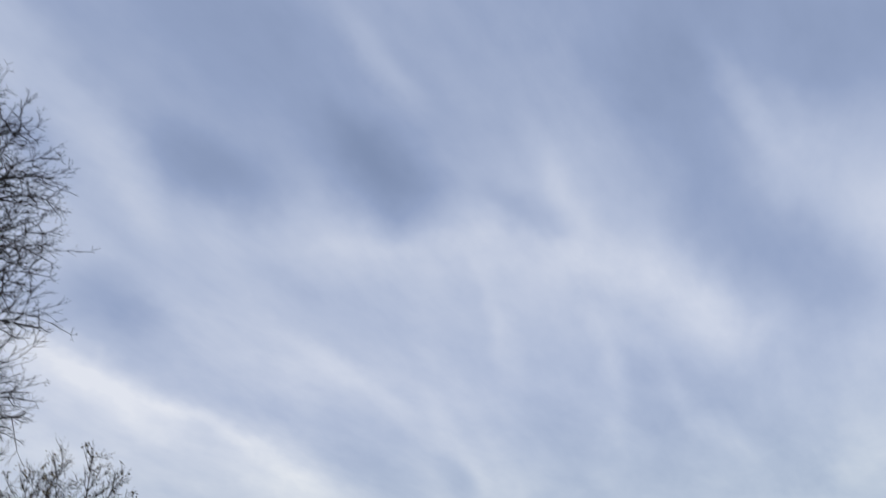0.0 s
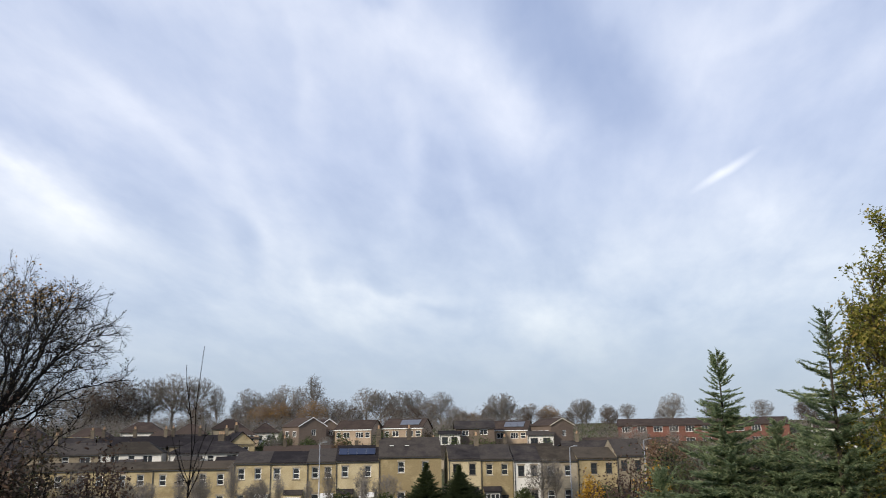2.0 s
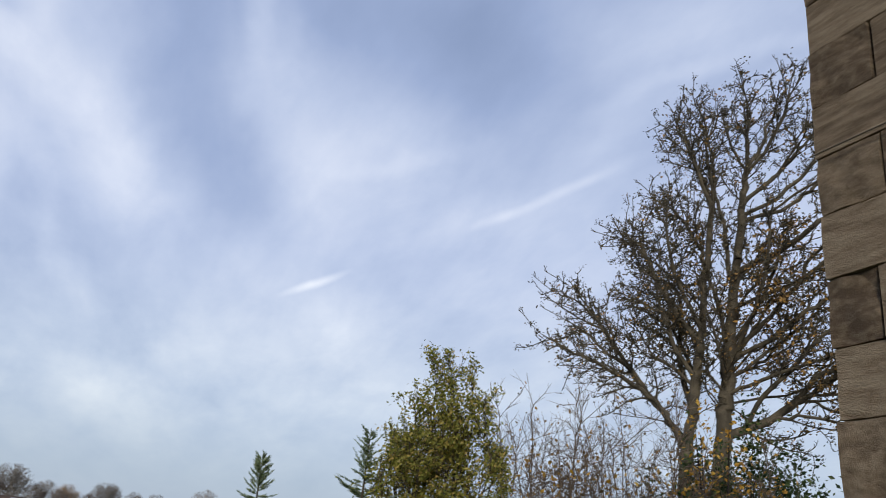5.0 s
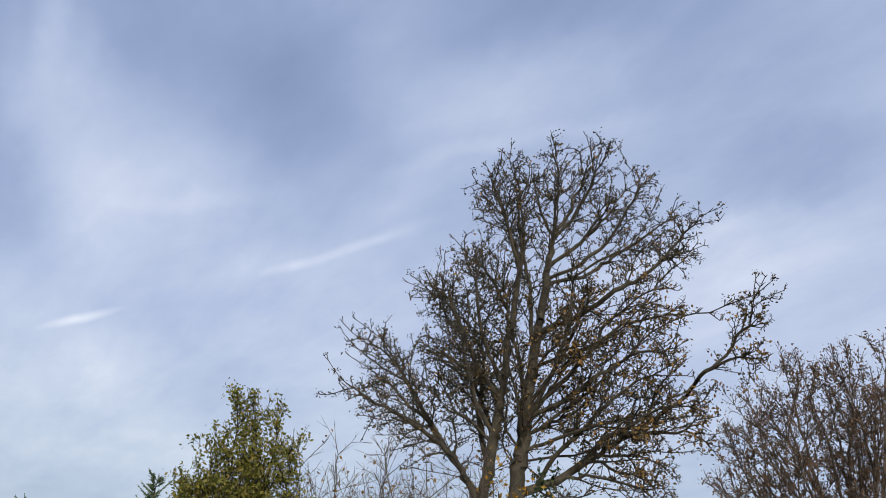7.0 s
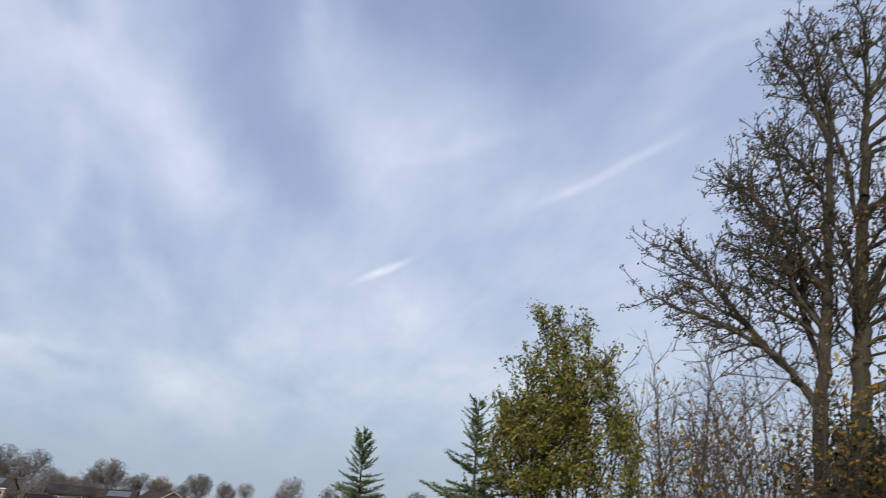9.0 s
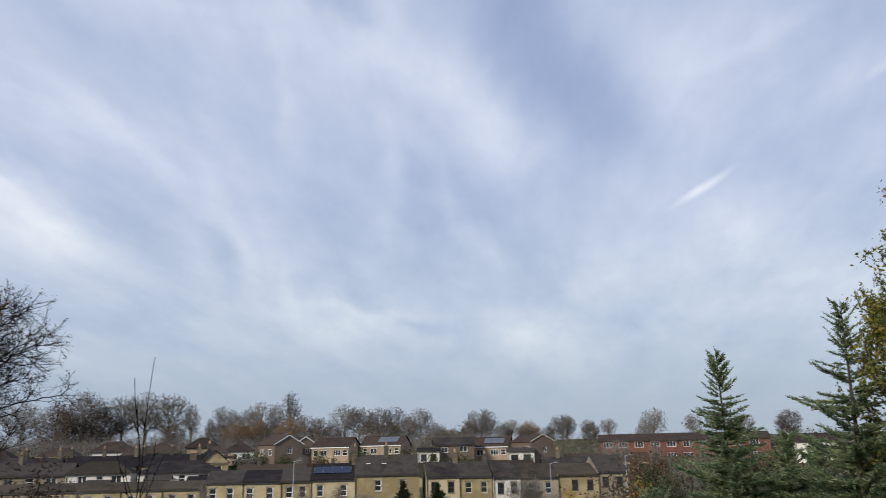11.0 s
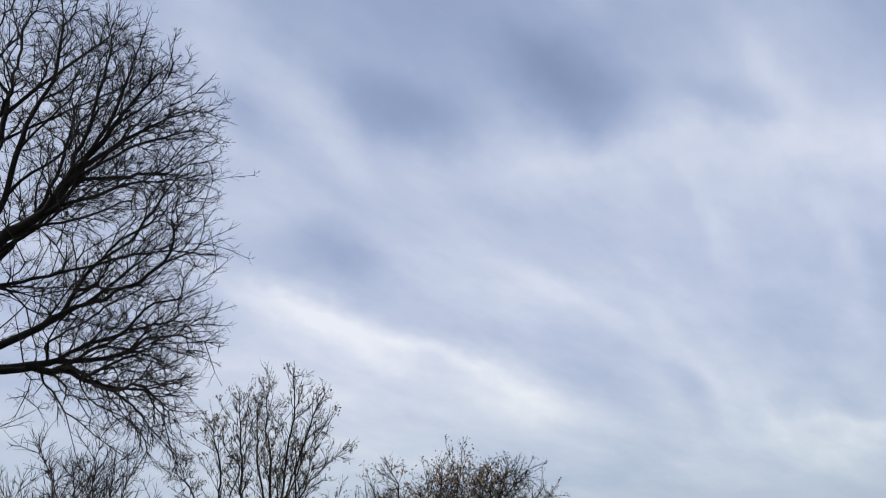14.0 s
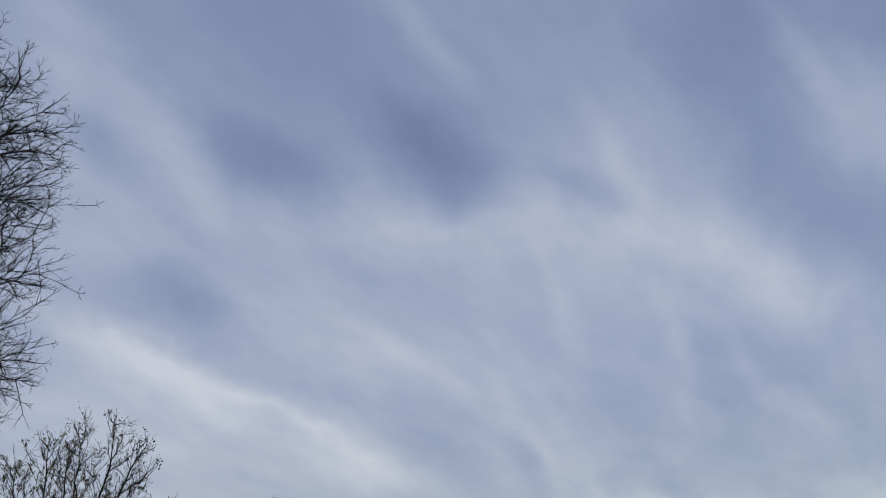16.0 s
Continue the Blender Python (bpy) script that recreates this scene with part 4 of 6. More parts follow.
# leafy tree: upright shoots in a broad egg, thinner on one side
B = (11.75, 10.0, -1.7)
SHOOTS = [(-0.05, 1.0, -0.25, 3.2, -0.33, 5.3), (0.05, 1.0, 0.3, 3.2, 0.4, 5.1), (0, 1.5, 0.0, 3.6, 0.02, 5.05), (0, 1.0, -0.5, 3.0, -0.55, 4.4), (0, 1.0, 0.45, 3.0, 0.62, 4.4), (0, 1.0, 0.68, 2.8, 0.8, 4.15),
          (0, 0.8, -0.8, 2.6, -0.95, 3.75), (0, 0.8, 0.85, 2.6, 1.0, 3.7), (0, 0.6, -0.9, 2.0, -1.1, 3.1), (0, 0.6, 0.95, 2.0, 1.08, 3.2), (0, 0.3, -1.0, 1.2, -1.25, 2.4), (0, 0.3, 1.0, 1.1, 1.1, 2.1),
          (0, 0.6, -0.4, 2.4, -0.75, 3.6), (0, 1.0, 0.25, 2.6, 0.25, 4.3), (0, 1.0, -0.25, 2.8, -0.1, 4.5)]
tree("leafy_tree", "young tree dense with small olive and yellowing leaves", B, V3(B, B, (11.75, 10, -0.8), (11.75, 10, 0.6), (11.72, 10.0, 2.4)),
     V3(B, (10.8, 10.6, 1.4), (12.3, 9.0, 1.4), (11.0, 9.4, 1.8), (12.4, 10.5, 1.8), (10.7, 10.9, 0.6), (12.5, 9.1, 0.6)),
     [blob(B, (11.55, 10.15, 2.4), (1.0, 0.95, 1.5), 0.75), blob(B, (11.7, 10.0, 3.7), (0.5, 0.5, 0.6), 0.25)],
     31, BARK_GREY, count=1050, extra=8, rise=0.6, sag=0.12, spray=0.14, step=0.14, tip=0.0042, power=2.3, twig_per=3, twig_len=0.24, twig_lift=0.9, twig_limit=0.013, inner=0.25, clump=5,
     paths=limbs_in(B, SHOOTS, lambda s, d: (11.75 + 0.648 * s + 0.761 * d, 10.0 - 0.761 * s + 0.648 * d, 0), 0.6, 7, 0.02),
     leaves=[("leaves", LEAF_GREEN, 27000, 0.07, 0.05, None)])


# ---- conifers ----
def conifer(name, label, base, height, spread, seed, levels, reach=1.4, coarse=1.0, mat=None, sparse=0.0):
    """A cypress: leader, arching boughs and flat feathered sprays."""
    rng = np.random.default_rng(seed)
    top = new(name)
    top.location = base
    tagged(top, label, "tree")
    P, Q, R0, R1 = [], [], [], []
    lean = rng.normal(0, 0.015, 2)

    def axis(z):
        return np.array([lean[0] * z, lean[1] * z, z])

    stations = [height * k / 24 for k in range(25)]
    part("trunk", rod("trunk", [axis(z) for z in stations], [0.004 + 0.014 * (height - z) for z in stations], 8, BARK_GREY), None, top)
    SP, SA, SS = [], [], []
    for i in range(levels):
        f = ((i + rng.uniform(0, 1)) / levels) ** 1.25
        z = height * (0.03 + 0.95 * f)
        h = height - z
        ln = min(spread, 0.07 + spread * 1.1 * (h / height) ** 1.2) * rng.uniform(0.45, 1.15)
        if f > 0.5 and rng.uniform(0, 1) < sparse:
            continue
        if f > 0.6 and rng.uniform(0, 1) < 0.25 + sparse * 0.5:
            ln *= reach
        a = i * 2.4 + rng.normal(0, 0.4)
        d = np.array([math.cos(a), math.sin(a), 0.0])
        p = axis(z)
        lift = rng.uniform(0.35, 1.1) if f > 0.86 else (rng.uniform(-0.1, 0.3) if f > 0.55 else rng.uniform(-0.3, 0.3))
        segs = max(4, int(ln / (0.09 * coarse)))
        small = 0.17 if f < 0.6 else (0.14 if f < 0.8 else 0.1)
        for s in range(segs):
            u = (s + 1) / segs
            q = axis(z) + d * ln * u + np.array([0, 0, ln * (lift * u + 0.14 * u * u)])
            P.append(p), Q.append(q), R0.append(coarse * (0.005 * (1 - u) + 0.002)), R1.append(coarse * (0.0045 * (1 - u) + 0.0015))
            dirv = (q - p) / (np.linalg.norm(q - p) + 1e-9)
            flat = np.cross(dirv, [0, 0, 1])
            for side in (-1, 1):
                for _ in range(5 if f < 0.6 else (4 if f < 0.8 else 3)):
                    v = dirv * 1.0 + flat * side * rng.uniform(0.3, 0.75) + np.array([0, 0, rng.uniform(-0.15, 0.3)])
                    SP.append(p + (q - p) * rng.uniform(0, 1)), SA.append(v / np.linalg.norm(v)), SS.append(coarse * small * rng.uniform(0.6, 1.3) * (1.15 - 0.5 * u))
            p = q
    for k in range(12):
        z = height * (1 - 0.14 * rng.uniform(0, 1))
        a = rng.uniform(0, 6.28)
        v = np.array([math.cos(a) * 0.35, math.sin(a) * 0.35, 0.9])
        SP.append(axis(z)), SA.append(v / np.linalg.norm(v)), SS.append(0.08)
    SP, SA, SS = np.array(SP), np.array(SA), np.array(SS)
    P, Q, R0, R1 = np.array(P), np.array(Q), np.array(R0), np.array(R1)
    part("boughs", tubes("boughs", P, Q, R0, R1, 3, mat or NEEDLE), None, top)
    # every spray is a feather of five narrow blades
    pl, ax, sz = [SP], [SA], [SS]
    for k in range(4):
        t = 0.2 + 0.2 * k
        side = np.cross(SA, rng.normal(size=SA.shape))
        side /= np.linalg.norm(side, axis=1)[:, None] + 1e-9
        v = SA * 0.8 + side * 0.62
        pl.append(SP + SA * SS[:, None] * t), ax.append(v / np.linalg.norm(v, axis=1)[:, None]), sz.append(SS * 0.5)
    pl, ax, sz = np.concatenate(pl), np.concatenate(ax), np.concatenate(sz)
    w = np.cross(ax, rng.normal(size=ax.shape))
    w /= np.linalg.norm(w, axis=1)[:, None] + 1e-9
    V = np.stack([pl, pl + ax * sz[:, None] * 0.45 + w * sz[:, None] * 0.11, pl + ax * sz[:, None], pl + ax * sz[:, None] * 0.45 - w * sz[:, None] * 0.11], 1)
    me = bpy.data.meshes.new("crown")
    me.from_pydata(V.reshape(-1, 3).tolist(), [], ((np.arange(len(pl)) * 4)[:, None] + np.array([[0, 1, 2, 3]])).tolist())
    me.materials.append(mat or NEEDLE)
    part("crown", me, None, top)
    return top


conifer("cypress", "young green cypress with a feathery pointed tip", (9.35, 11.95, -1.5), 4.55, 1.7, 41, 340, 1.0, sparse=0.25)
conifer("cypress", "green cypress with long arching side boughs", (10.7, 10.95, -1.6), 5.3, 1.9, 42, 320, 1.7, sparse=0.4)
conifer("cypress", "low spreading green cypress between taller ones", (10.0, 11.5, -1.5), 3.3, 2.0, 43, 240)
conifer("cypress", "low bushy green cypress", (8.3, 12.6, -1.6), 2.6, 1.9, 44, 230)
conifer("cypress", "low bushy green cypress", (11.4, 12.4, -1.7), 3.3, 1.9, 45, 220)


def bush(name, label, base, radii3, n, size, mat, seed, cat="bush", loose=0.15, upright=0.0):
    """A leafy bush: stems under an uneven shell of leaves."""
    rng = np.random.default_rng(seed)
    top = new(name)
    top.location = base
    tagged(top, label, cat)
    k = max(10, int(22 * radii3[0]))
    d = rng.normal(size=(k, 3))
    d[:, 2] = np.abs(d[:, 2]) + upright
    d /= np.linalg.norm(d, axis=1)[:, None]
    ends = d * np.array(radii3) * rng.uniform(0.75, 1.1, k)[:, None]
    part("stem", tubes("stem", np.zeros((k, 3)), ends, np.full(k, 0.03 * radii3[2] ** 0.5), np.full(k, 0.008), 4, BARK_DARK), None, top)
    pick = ends[rng.integers(0, k, n)] * rng.uniform(0.45, 1.05, n)[:, None] ** 0.6
    places = pick + rng.normal(0, loose, (n, 3)) * np.array(radii3)
    places[:, 2] = np.abs(places[:, 2])
    part("leaves", leaf_mesh("leaves", rng, places, size, mat), None, top)
    return top


bush("ivy_bush", "dark green ivy mass at the sycamore foot", (18.6, 7.3, -1.9), (2.2, 2.6, 6.5), 46000, 0.13, IVY, 51, loose=0.07, upright=0.6)
bush("autumn_shrub", "thin shrub with orange-yellow leaves beside the ivy", (18.0, 7.4, -1.9), (1.6, 2.2, 6.6), 1800, 0.13, LEAF_YELLOW, 53, loose=0.12, upright=1.0)
for k, (x, y, r, hh, mat) in enumerate([(9.4, 14.4, 1.4, 2.2, LEAF_OLIVE), (11.2, 13.0, 1.6, 2.9, HEDGE), (13.0, 11.6, 1.8, 3.2, LEAF_OLIVE), (12.2, 13.8, 1.6, 3.4, SCRUB_LEAF), (13.8, 12.6, 1.7, 3.5, HEDGE), (15.3, 11.2, 1.7, 3.5, LEAF_UMBER), (16.6, 9.8, 1.6, 3.5, HEDGE)]):
    bush("evergreen_bush", "loose winter shrub behind the cypresses", (x, y, -1.9), (r, r, hh), 5200, 0.11, mat, 260 + k, loose=0.1)
bush("yellow_shrub", "small shrub with bright yellow leaves", (14.6, 8.6, -1.6), (0.9, 0.9, 3.2), 420, 0.12, LEAF_YELLOW, 52)

for k, (x, y, r, hh, mat) in enumerate([(-15.5, 25, 2.4, 4.0, IVY), (-13.0, 30, 2.6, 4.6, LEAF_BROWN), (-18.5, 30, 2.8, 4.8, HEDGE), (-11, 36, 2.8, 4.9, HEDGE), (-16, 40, 3.2, 5.6, LEAF_BROWN), (-22, 44, 3.6, 6.0, HEDGE),
                                        (-6.5, 40, 2.4, 4.4, LEAF_BROWN), (-9.5, 27, 1.6, 2.6, IVY),
                                        (-21.5, 57, 4.2, 11.5, LEAF_UMBER), (-16, 60, 3.2, 8.6, LEAF_UMBER), (-28, 58, 4.4, 11.0, HEDGE), (-12.6, 33, 2.4, 5.6, LEAF_UMBER), (-3.7, 28.2, 1.6, 5.0, SCRUB_LEAF), (-5.0, 27.4, 1.8, 5.6, LEAF_UMBER), (-11.6, 25.4, 1.8, 5.0, LEAF_UMBER), (-9.2, 27.2, 1.7, 4.8, LEAF_UMBER), (-12.8, 24.6, 1.6, 5.0, IVY), (-1.9, 29.6, 1.5, 4.4, LEAF_UMBER), (-6.8, 28.0, 1.8, 5.2, LEAF_UMBER)]):
    bush("undergrowth_bush", "dark winter undergrowth below the bare trees", (x, y, ground_z(x, y) - 0.1), (r, r, hh), 5000, 0.14, mat, 140 + k, upright=0.4)
for k in range(7):
    az = radians(31 + k * 2.7)
    d = 50 + 6 * ((k * 0.618) % 1)
    x, y = d * math.sin(az), d * math.cos(az)
    bush("thicket_bush", "brown winter thicket between gardens and houses", (x, y, ground_z(x, y) - 0.1), (2.6, 2.6, 5.4 + 0.8 * ((k * 0.37) % 1)), 3200, 0.2, (LEAF_UMBER, HEDGE, SCRUB_LEAF)[k % 3], 180 + k)
for k in range(12):
    az = radians(46 + k * 4.2)
    d = 34 + 9 * ((k * 0.618) % 1)
    x, y = d * math.sin(az), d * math.cos(az)
    bush("thicket_bush", "mixed winter thicket beyond the gardens", (x, y, ground_z(x, y) - 0.1), (3.0, 3.0, 4.6 + 1.4 * ((k * 0.37) % 1)), 2800, 0.17, (HEDGE, LEAF_BROWN, IVY, LEAF_ORANGE)[k % 4], 160 + k)


# ---- houses ----
def quad_prism(bm, pts, thick):
    """A slab under four corner places."""
    up = [bm.verts.new(p) for p in pts]
    lo = [bm.verts.new((p[0], p[1], p[2] - thick)) for p in pts]
    bm.faces.new(up)
    bm.faces.new(lo[::-1])
    for k in range(len(pts)):
        j = (k + 1) % len(pts)
        bm.faces.new((up[k], lo[k], lo[j], up[j]))


def wall_shell(w, d, h, rise, gable_x, holes=()):
    """Outer walls with gables. gable_x: the ridge runs along x. The front is at y = 0."""
    bm = bmesh.new()
    # front wall, cut round its openings
    xs = sorted({0.0, w, *[v for x, z, a, b in holes for v in (x - a / 2, x + a / 2)]})
    zs = sorted({0.0, h, *[v for x, z, a, b in holes for v in (z, z + b)]})
    for x0, x1 in zip(xs, xs[1:]):
        for z0, z1 in zip(zs, zs[1:]):
            cx, cz = (x0 + x1) / 2, (z0 + z1) / 2
            if any(abs(cx - x) < a / 2 and z < cz < z + b for x, z, a, b in holes):
                continue
            bm.faces.new([bm.verts.new(p) for p in ((x0, 0, z0), (x1, 0, z0), (x1, 0, z1), (x0, 0, z1))])
    for x, z, a, b in holes:
        x0, x1, z1, t = x - a / 2, x + a / 2, z + b, 0.18
        for q in (((x0, 0, z), (x0, 0, z1), (x0, t, z1), (x0, t, z)), ((x1, 0, z), (x1, t, z), (x1, t, z1), (x1, 0, z1)),
                  ((x0, 0, z1), (x1, 0, z1), (x1, t, z1), (x0, t, z1)), ((x0, 0, z), (x0, t, z), (x1, t, z), (x1, 0, z))):
            bm.faces.new([bm.verts.new(p) for p in q])
    bm.faces.new([bm.verts.new(p) for p in ((w, d, 0), (0, d, 0), (0, d, h), (w, d, h))])
    for x, flip in ((0, 1), (w, 0)):
        pts = [(x, 0, 0), (x, d, 0), (x, d, h)] + ([(x, d / 2, h + rise)] if gable_x else []) + [(x, 0, h)]
        bm.faces.new([bm.verts.new(p) for p in (pts[::-1] if flip else pts)])
    if not gable_x:
        for y in (0, d):
            bm.faces.new([bm.verts.new(p) for p in ((0, y, h), (w, y, h), (w / 2, y, h + rise))])
    bmesh.ops.remove_doubles(bm, verts=bm.verts, dist=0.001)
    return bm


def roof_shell(w, d, h, rise, gable_x, over=0.25, hip=0.0, thick=0.12):
    bm = bmesh.new()
    e = over
    if gable_x:
        drop = e * rise / (d / 2)
        if hip:
            r0, r1 = hip, w - hip
            quad_prism(bm, [(-e, -e, h - drop), (w + e, -e, h - drop), (r1, d / 2, h + rise), (r0, d / 2, h + rise)], thick)
            quad_prism(bm, [(w + e, d + e, h - drop), (-e, d + e, h - drop), (r0, d / 2, h + rise), (r1, d / 2, h + rise)], thick)
            quad_prism(bm, [(-e, d + e, h - drop), (-e, -e, h - drop), (r0, d / 2, h + rise)], thick)
            quad_prism(bm, [(w + e, -e, h - drop), (w + e, d + e, h - drop), (r1, d / 2, h + rise)], thick)
        else:
            s = 0.0 if over < 0.16 else e
            quad_prism(bm, [(-s, -e, h - drop), (w + s, -e, h - drop), (w + s, d / 2, h + rise), (-s, d / 2, h + rise)], thick)
            quad_prism(bm, [(w + s, d + e, h - drop), (-s, d + e, h - drop), (-s, d / 2, h + rise), (w + s, d / 2, h + rise)], thick)
    else:
        drop = e * rise / (w / 2)
        quad_prism(bm, [(-e, d + e, h - drop), (-e, -e, h - drop), (w / 2, -e, h + rise), (w / 2, d + e, h + rise)], thick)
        quad_prism(bm, [(w + e, -e, h - drop), (w + e, d + e, h - drop), (w / 2, d + e, h + rise), (w / 2, -e, h + rise)], thick)
    for v in bm.verts:
        v.co.z += 0.13
    return bm


WINDOWS = {}


def window(parent, x, z, a, b, mat, y=0.1, bars=1, sill=None):
    """A sash or casement in its opening: frame with glazing bars, and its pane."""
    key = (round(a, 2), round(b, 2), mat.name, bars)
    if key not in WINDOWS:
        f = 0.09
        rows = [(-a / 2, -a / 2 + f, 0, 0.07, 0, b), (a / 2 - f, a / 2, 0, 0.07, 0, b), (-a / 2 + f, a / 2 - f, 0, 0.07, 0, f), (-a / 2 + f, a / 2 - f, 0, 0.07, b - f, b)]
        if bars == 1:
            rows.append((-a / 2 + f, a / 2 - f, 0.01, 0.06, b * 0.5 - 0.04, b * 0.5 + 0.04))
        for k in range(1, bars):
            x0 = -a / 2 + a * k / bars
            rows.append((x0 - 0.04, x0 + 0.04, 0.01, 0.06, f, b - f))
        fm, pm = bpy.data.meshes.new("window"), bpy.data.meshes.new("pane")
        for me, bm in ((fm, boxed(*rows)), (pm, boxed((-a / 2 + f, a / 2 - f, 0.035, 0.05, f, b - f)))):
            bm.to_mesh(me)
            bm.free()
        fm.materials.append(mat)
        pm.materials.append(GLASS)
        WINDOWS[key] = (fm, pm)
    fm, pm = WINDOWS[key]
    fr = part("window", fm, None, parent)
    fr.location = (x, y, z)
    part("pane", pm, None, fr)
    if sill:
        part("sill", boxed((x - a / 2 - 0.1, x + a / 2 + 0.1, -0.07, 0.1, z - 0.14, z - 0.004)), sill, parent)
    return fr


def chimney(parent, x, y, z, mat, pots=3, w=0.6, l=1.1, h=1.2):
    c = part("chimney", boxed((x - w / 2, x + w / 2, y - l / 2, y + l / 2, z - 0.8, z + h), (x - w / 2 - 0.06, x + w / 2 + 0.06, y - l / 2 - 0.06, y + l / 2 + 0.06, z + h + 0.003, z + h + 0.14)), mat, parent)
    for k in range(pots):
        bm = bmesh.new()
        py = y - l / 2 + l * (k + 0.5) / pots
        bmesh.ops.create_cone(bm, cap_ends=True, segments=10, radius1=0.14, radius2=0.11, depth=0.5, matrix=Matrix.Translation((x, py, z + h + 0.39)))
        part("pot", bm, CLAY, c)


def house(name, label, at, turn, w, d, h, rise, wall, roof, gable_x=True, windows=(), doors=(), stacks=(), hip=0.0, over=0.25, verge=None, group="", stack_mat=None,
          lintel=None, gutter=True):
    """windows: x, z, width, height, paint, bars; doors: x, width, paint. Everything is measured from the front left corner."""
    top = new(name)
    top.matrix_world = pose(*at, 0, 0, turn)
    tagged(top, label, "house", group)
    holes = [(x, z, a, b) for x, z, a, b, m, n in windows] + [(x, 0.15, a, 2.05) for x, a, m in doors]
    part("wall", wall_shell(w, d, h, 0 if hip else rise, gable_x, holes), wall, top)
    part("roof", roof_shell(w, d, h, rise, gable_x, over, hip), roof, top)
    for x, z, a, b, m, n in windows:
        window(top, x, z, a, b, m, bars=n, sill=lintel)
        if lintel:
            part("lintel", boxed((x - a / 2 - 0.12, x + a / 2 + 0.12, -0.03, 0.1, z + b + 0.004, z + b + 0.22)), lintel, top)
    for x, a, m in doors:
        dr = part("door", boxed((x - a / 2, x + a / 2, 0.1, 0.15, 0.15, 2.2), (x - a / 2 + 0.12, x - 0.06, 0.085, 0.1, 0.35, 1.0), (x + 0.06, x + a / 2 - 0.12, 0.085, 0.1, 0.35, 1.0)), m, top)
        part("door_pane", boxed((x - a / 2 + 0.15, x + a / 2 - 0.15, 0.09, 0.1, 1.3, 1.95)), GLASS, dr)
    for x, y, z in stacks:
        chimney(top, x, y, z, stack_mat or wall)
    if verge:
        e = over
        pts = ((-e, h - e * rise / (w / 2)), (w / 2, h + rise)) if not gable_x else None
        if pts:
            bm = bmesh.new()
            for sx in (0, 1):
                (x0, z0), (x1, z1) = pts
                if sx:
                    x0, x1 = w - x0, w - x1
                q = [(x0, -e - 0.05, z0 + 0.16), (x1, -e - 0.05, z1 + 0.16), (x1, -e - 0.05, z1 - 0.02), (x0, -e - 0.05, z0 - 0.02)]
                f = bm.faces.new([bm.verts.new(p) for p in q])
                r = bmesh.ops.extrude_face_region(bm, geom=[f])
                bmesh.ops.translate(bm, verts=[v for v in r["geom"] if isinstance(v, bmesh.types.BMVert)], vec=(0, 0.045, 0))
            part("bargeboard", bm, verge, top)
        else:
            part("fascia", boxed((-over, w + over, -over - 0.04, -over, h - 0.2, h - 0.02)), verge, top)
    elif gutter:
        part("gutter", boxed((0, w, -over - 0.1, -over + 0.02, h - 0.22, h - 0.1)), DARK_PAINT, top)
        part("downpipe", boxed((0.08, 0.18, -0.12, -0.02, 0, h - 0.2)), DARK_PAINT, top)
    return top


def bay(parent, x, w, mat, roof):
    """A square bay with a lean-to roof."""
    b = part("bay", boxed((x - w / 2, x + w / 2, -0.75, 0, 0, 0.75), (x - w / 2, x - w / 2 + 0.18, -0.75, 0, 0.755, 2.45), (x + w / 2 - 0.18, x + w / 2, -0.75, 0, 0.755, 2.45), (x - w / 2, x + w / 2, -0.75, 0, 2.455, 2.7)), mat, parent)
    bm = bmesh.new()
    quad_prism(bm, [(x - w / 2 - 0.15, -0.95, 2.8), (x + w / 2 + 0.15, -0.95, 2.8), (x + w / 2 + 0.15, -0.01, 3.35), (x - w / 2 - 0.15, -0.01, 3.35)], 0.09)
    part("bay_roof", bm, roof, b)
    window(b, x, 0.78, w - 0.4, 1.65, WHITE_PAINT, y=-0.7, bars=3)


def porch(parent, x, w, mat):
    """A small glazed porch."""
    f = 0.08
    p = part("porch", boxed((x - w / 2, x - w / 2 + f, -1.4, -1.4 + f, 0, 2.2), (x + w / 2 - f, x + w / 2, -1.4, -1.4 + f, 0, 2.2), (x - f / 2, x + f / 2, -1.4, -1.4 + f, 0, 2.2),
                           (x - w / 2, x + w / 2, -1.4, -1.4 + f, 2.21, 2.3), (x - w / 2, x + w / 2, -1.4, -1.32, -0.3, -0.003), (x - w / 2, x + w / 2, -1.4, -1.32, 0.85, 0.93)), mat, parent)
    part("pane", boxed((x - w / 2 + f, x + w / 2 - f, -1.37, -1.355, 0.94, 2.2)), GLASS, p)
    bm = bmesh.new()
    quad_prism(bm, [(x - w / 2 - 0.1, -1.5, 2.36), (x + w / 2 + 0.1, -1.5, 2.36), (x + w / 2 + 0.1, -0.01, 2.85), (x - w / 2 - 0.1, -0.01, 2.85)], 0.06)
    part("porch_roof", bm, mat, p)


W, C, D = WHITE_PAINT, CREAM_PAINT, DARK_PAINT
SLOPE = -15.0  # heading of the terrace fronts


def along(x):
    """The terrace's front line at x."""
    return 116.6 - 0.268 * x


def terrace(x0, x1, eave, rise, wall, roof, label, wins, doors=(), stacks=(), extra=None, deep=8.0, base=-8.3):
    cs = math.cos(radians(-SLOPE))
    w = (x1 - x0) / cs
    h = eave - base
    ob = house("terraced_house", label, (x0, along(x0), base), SLOPE, w, deep, h, rise, wall, roof,
               windows=wins(w, h), doors=doors, stacks=[(sx * w, deep / 2, h + rise) for sx in stacks], over=0.15, group="terraced houses", lintel=STONE_GREY, stack_mat=SOOT)
    if extra:
        extra(ob, w, h)
    return ob


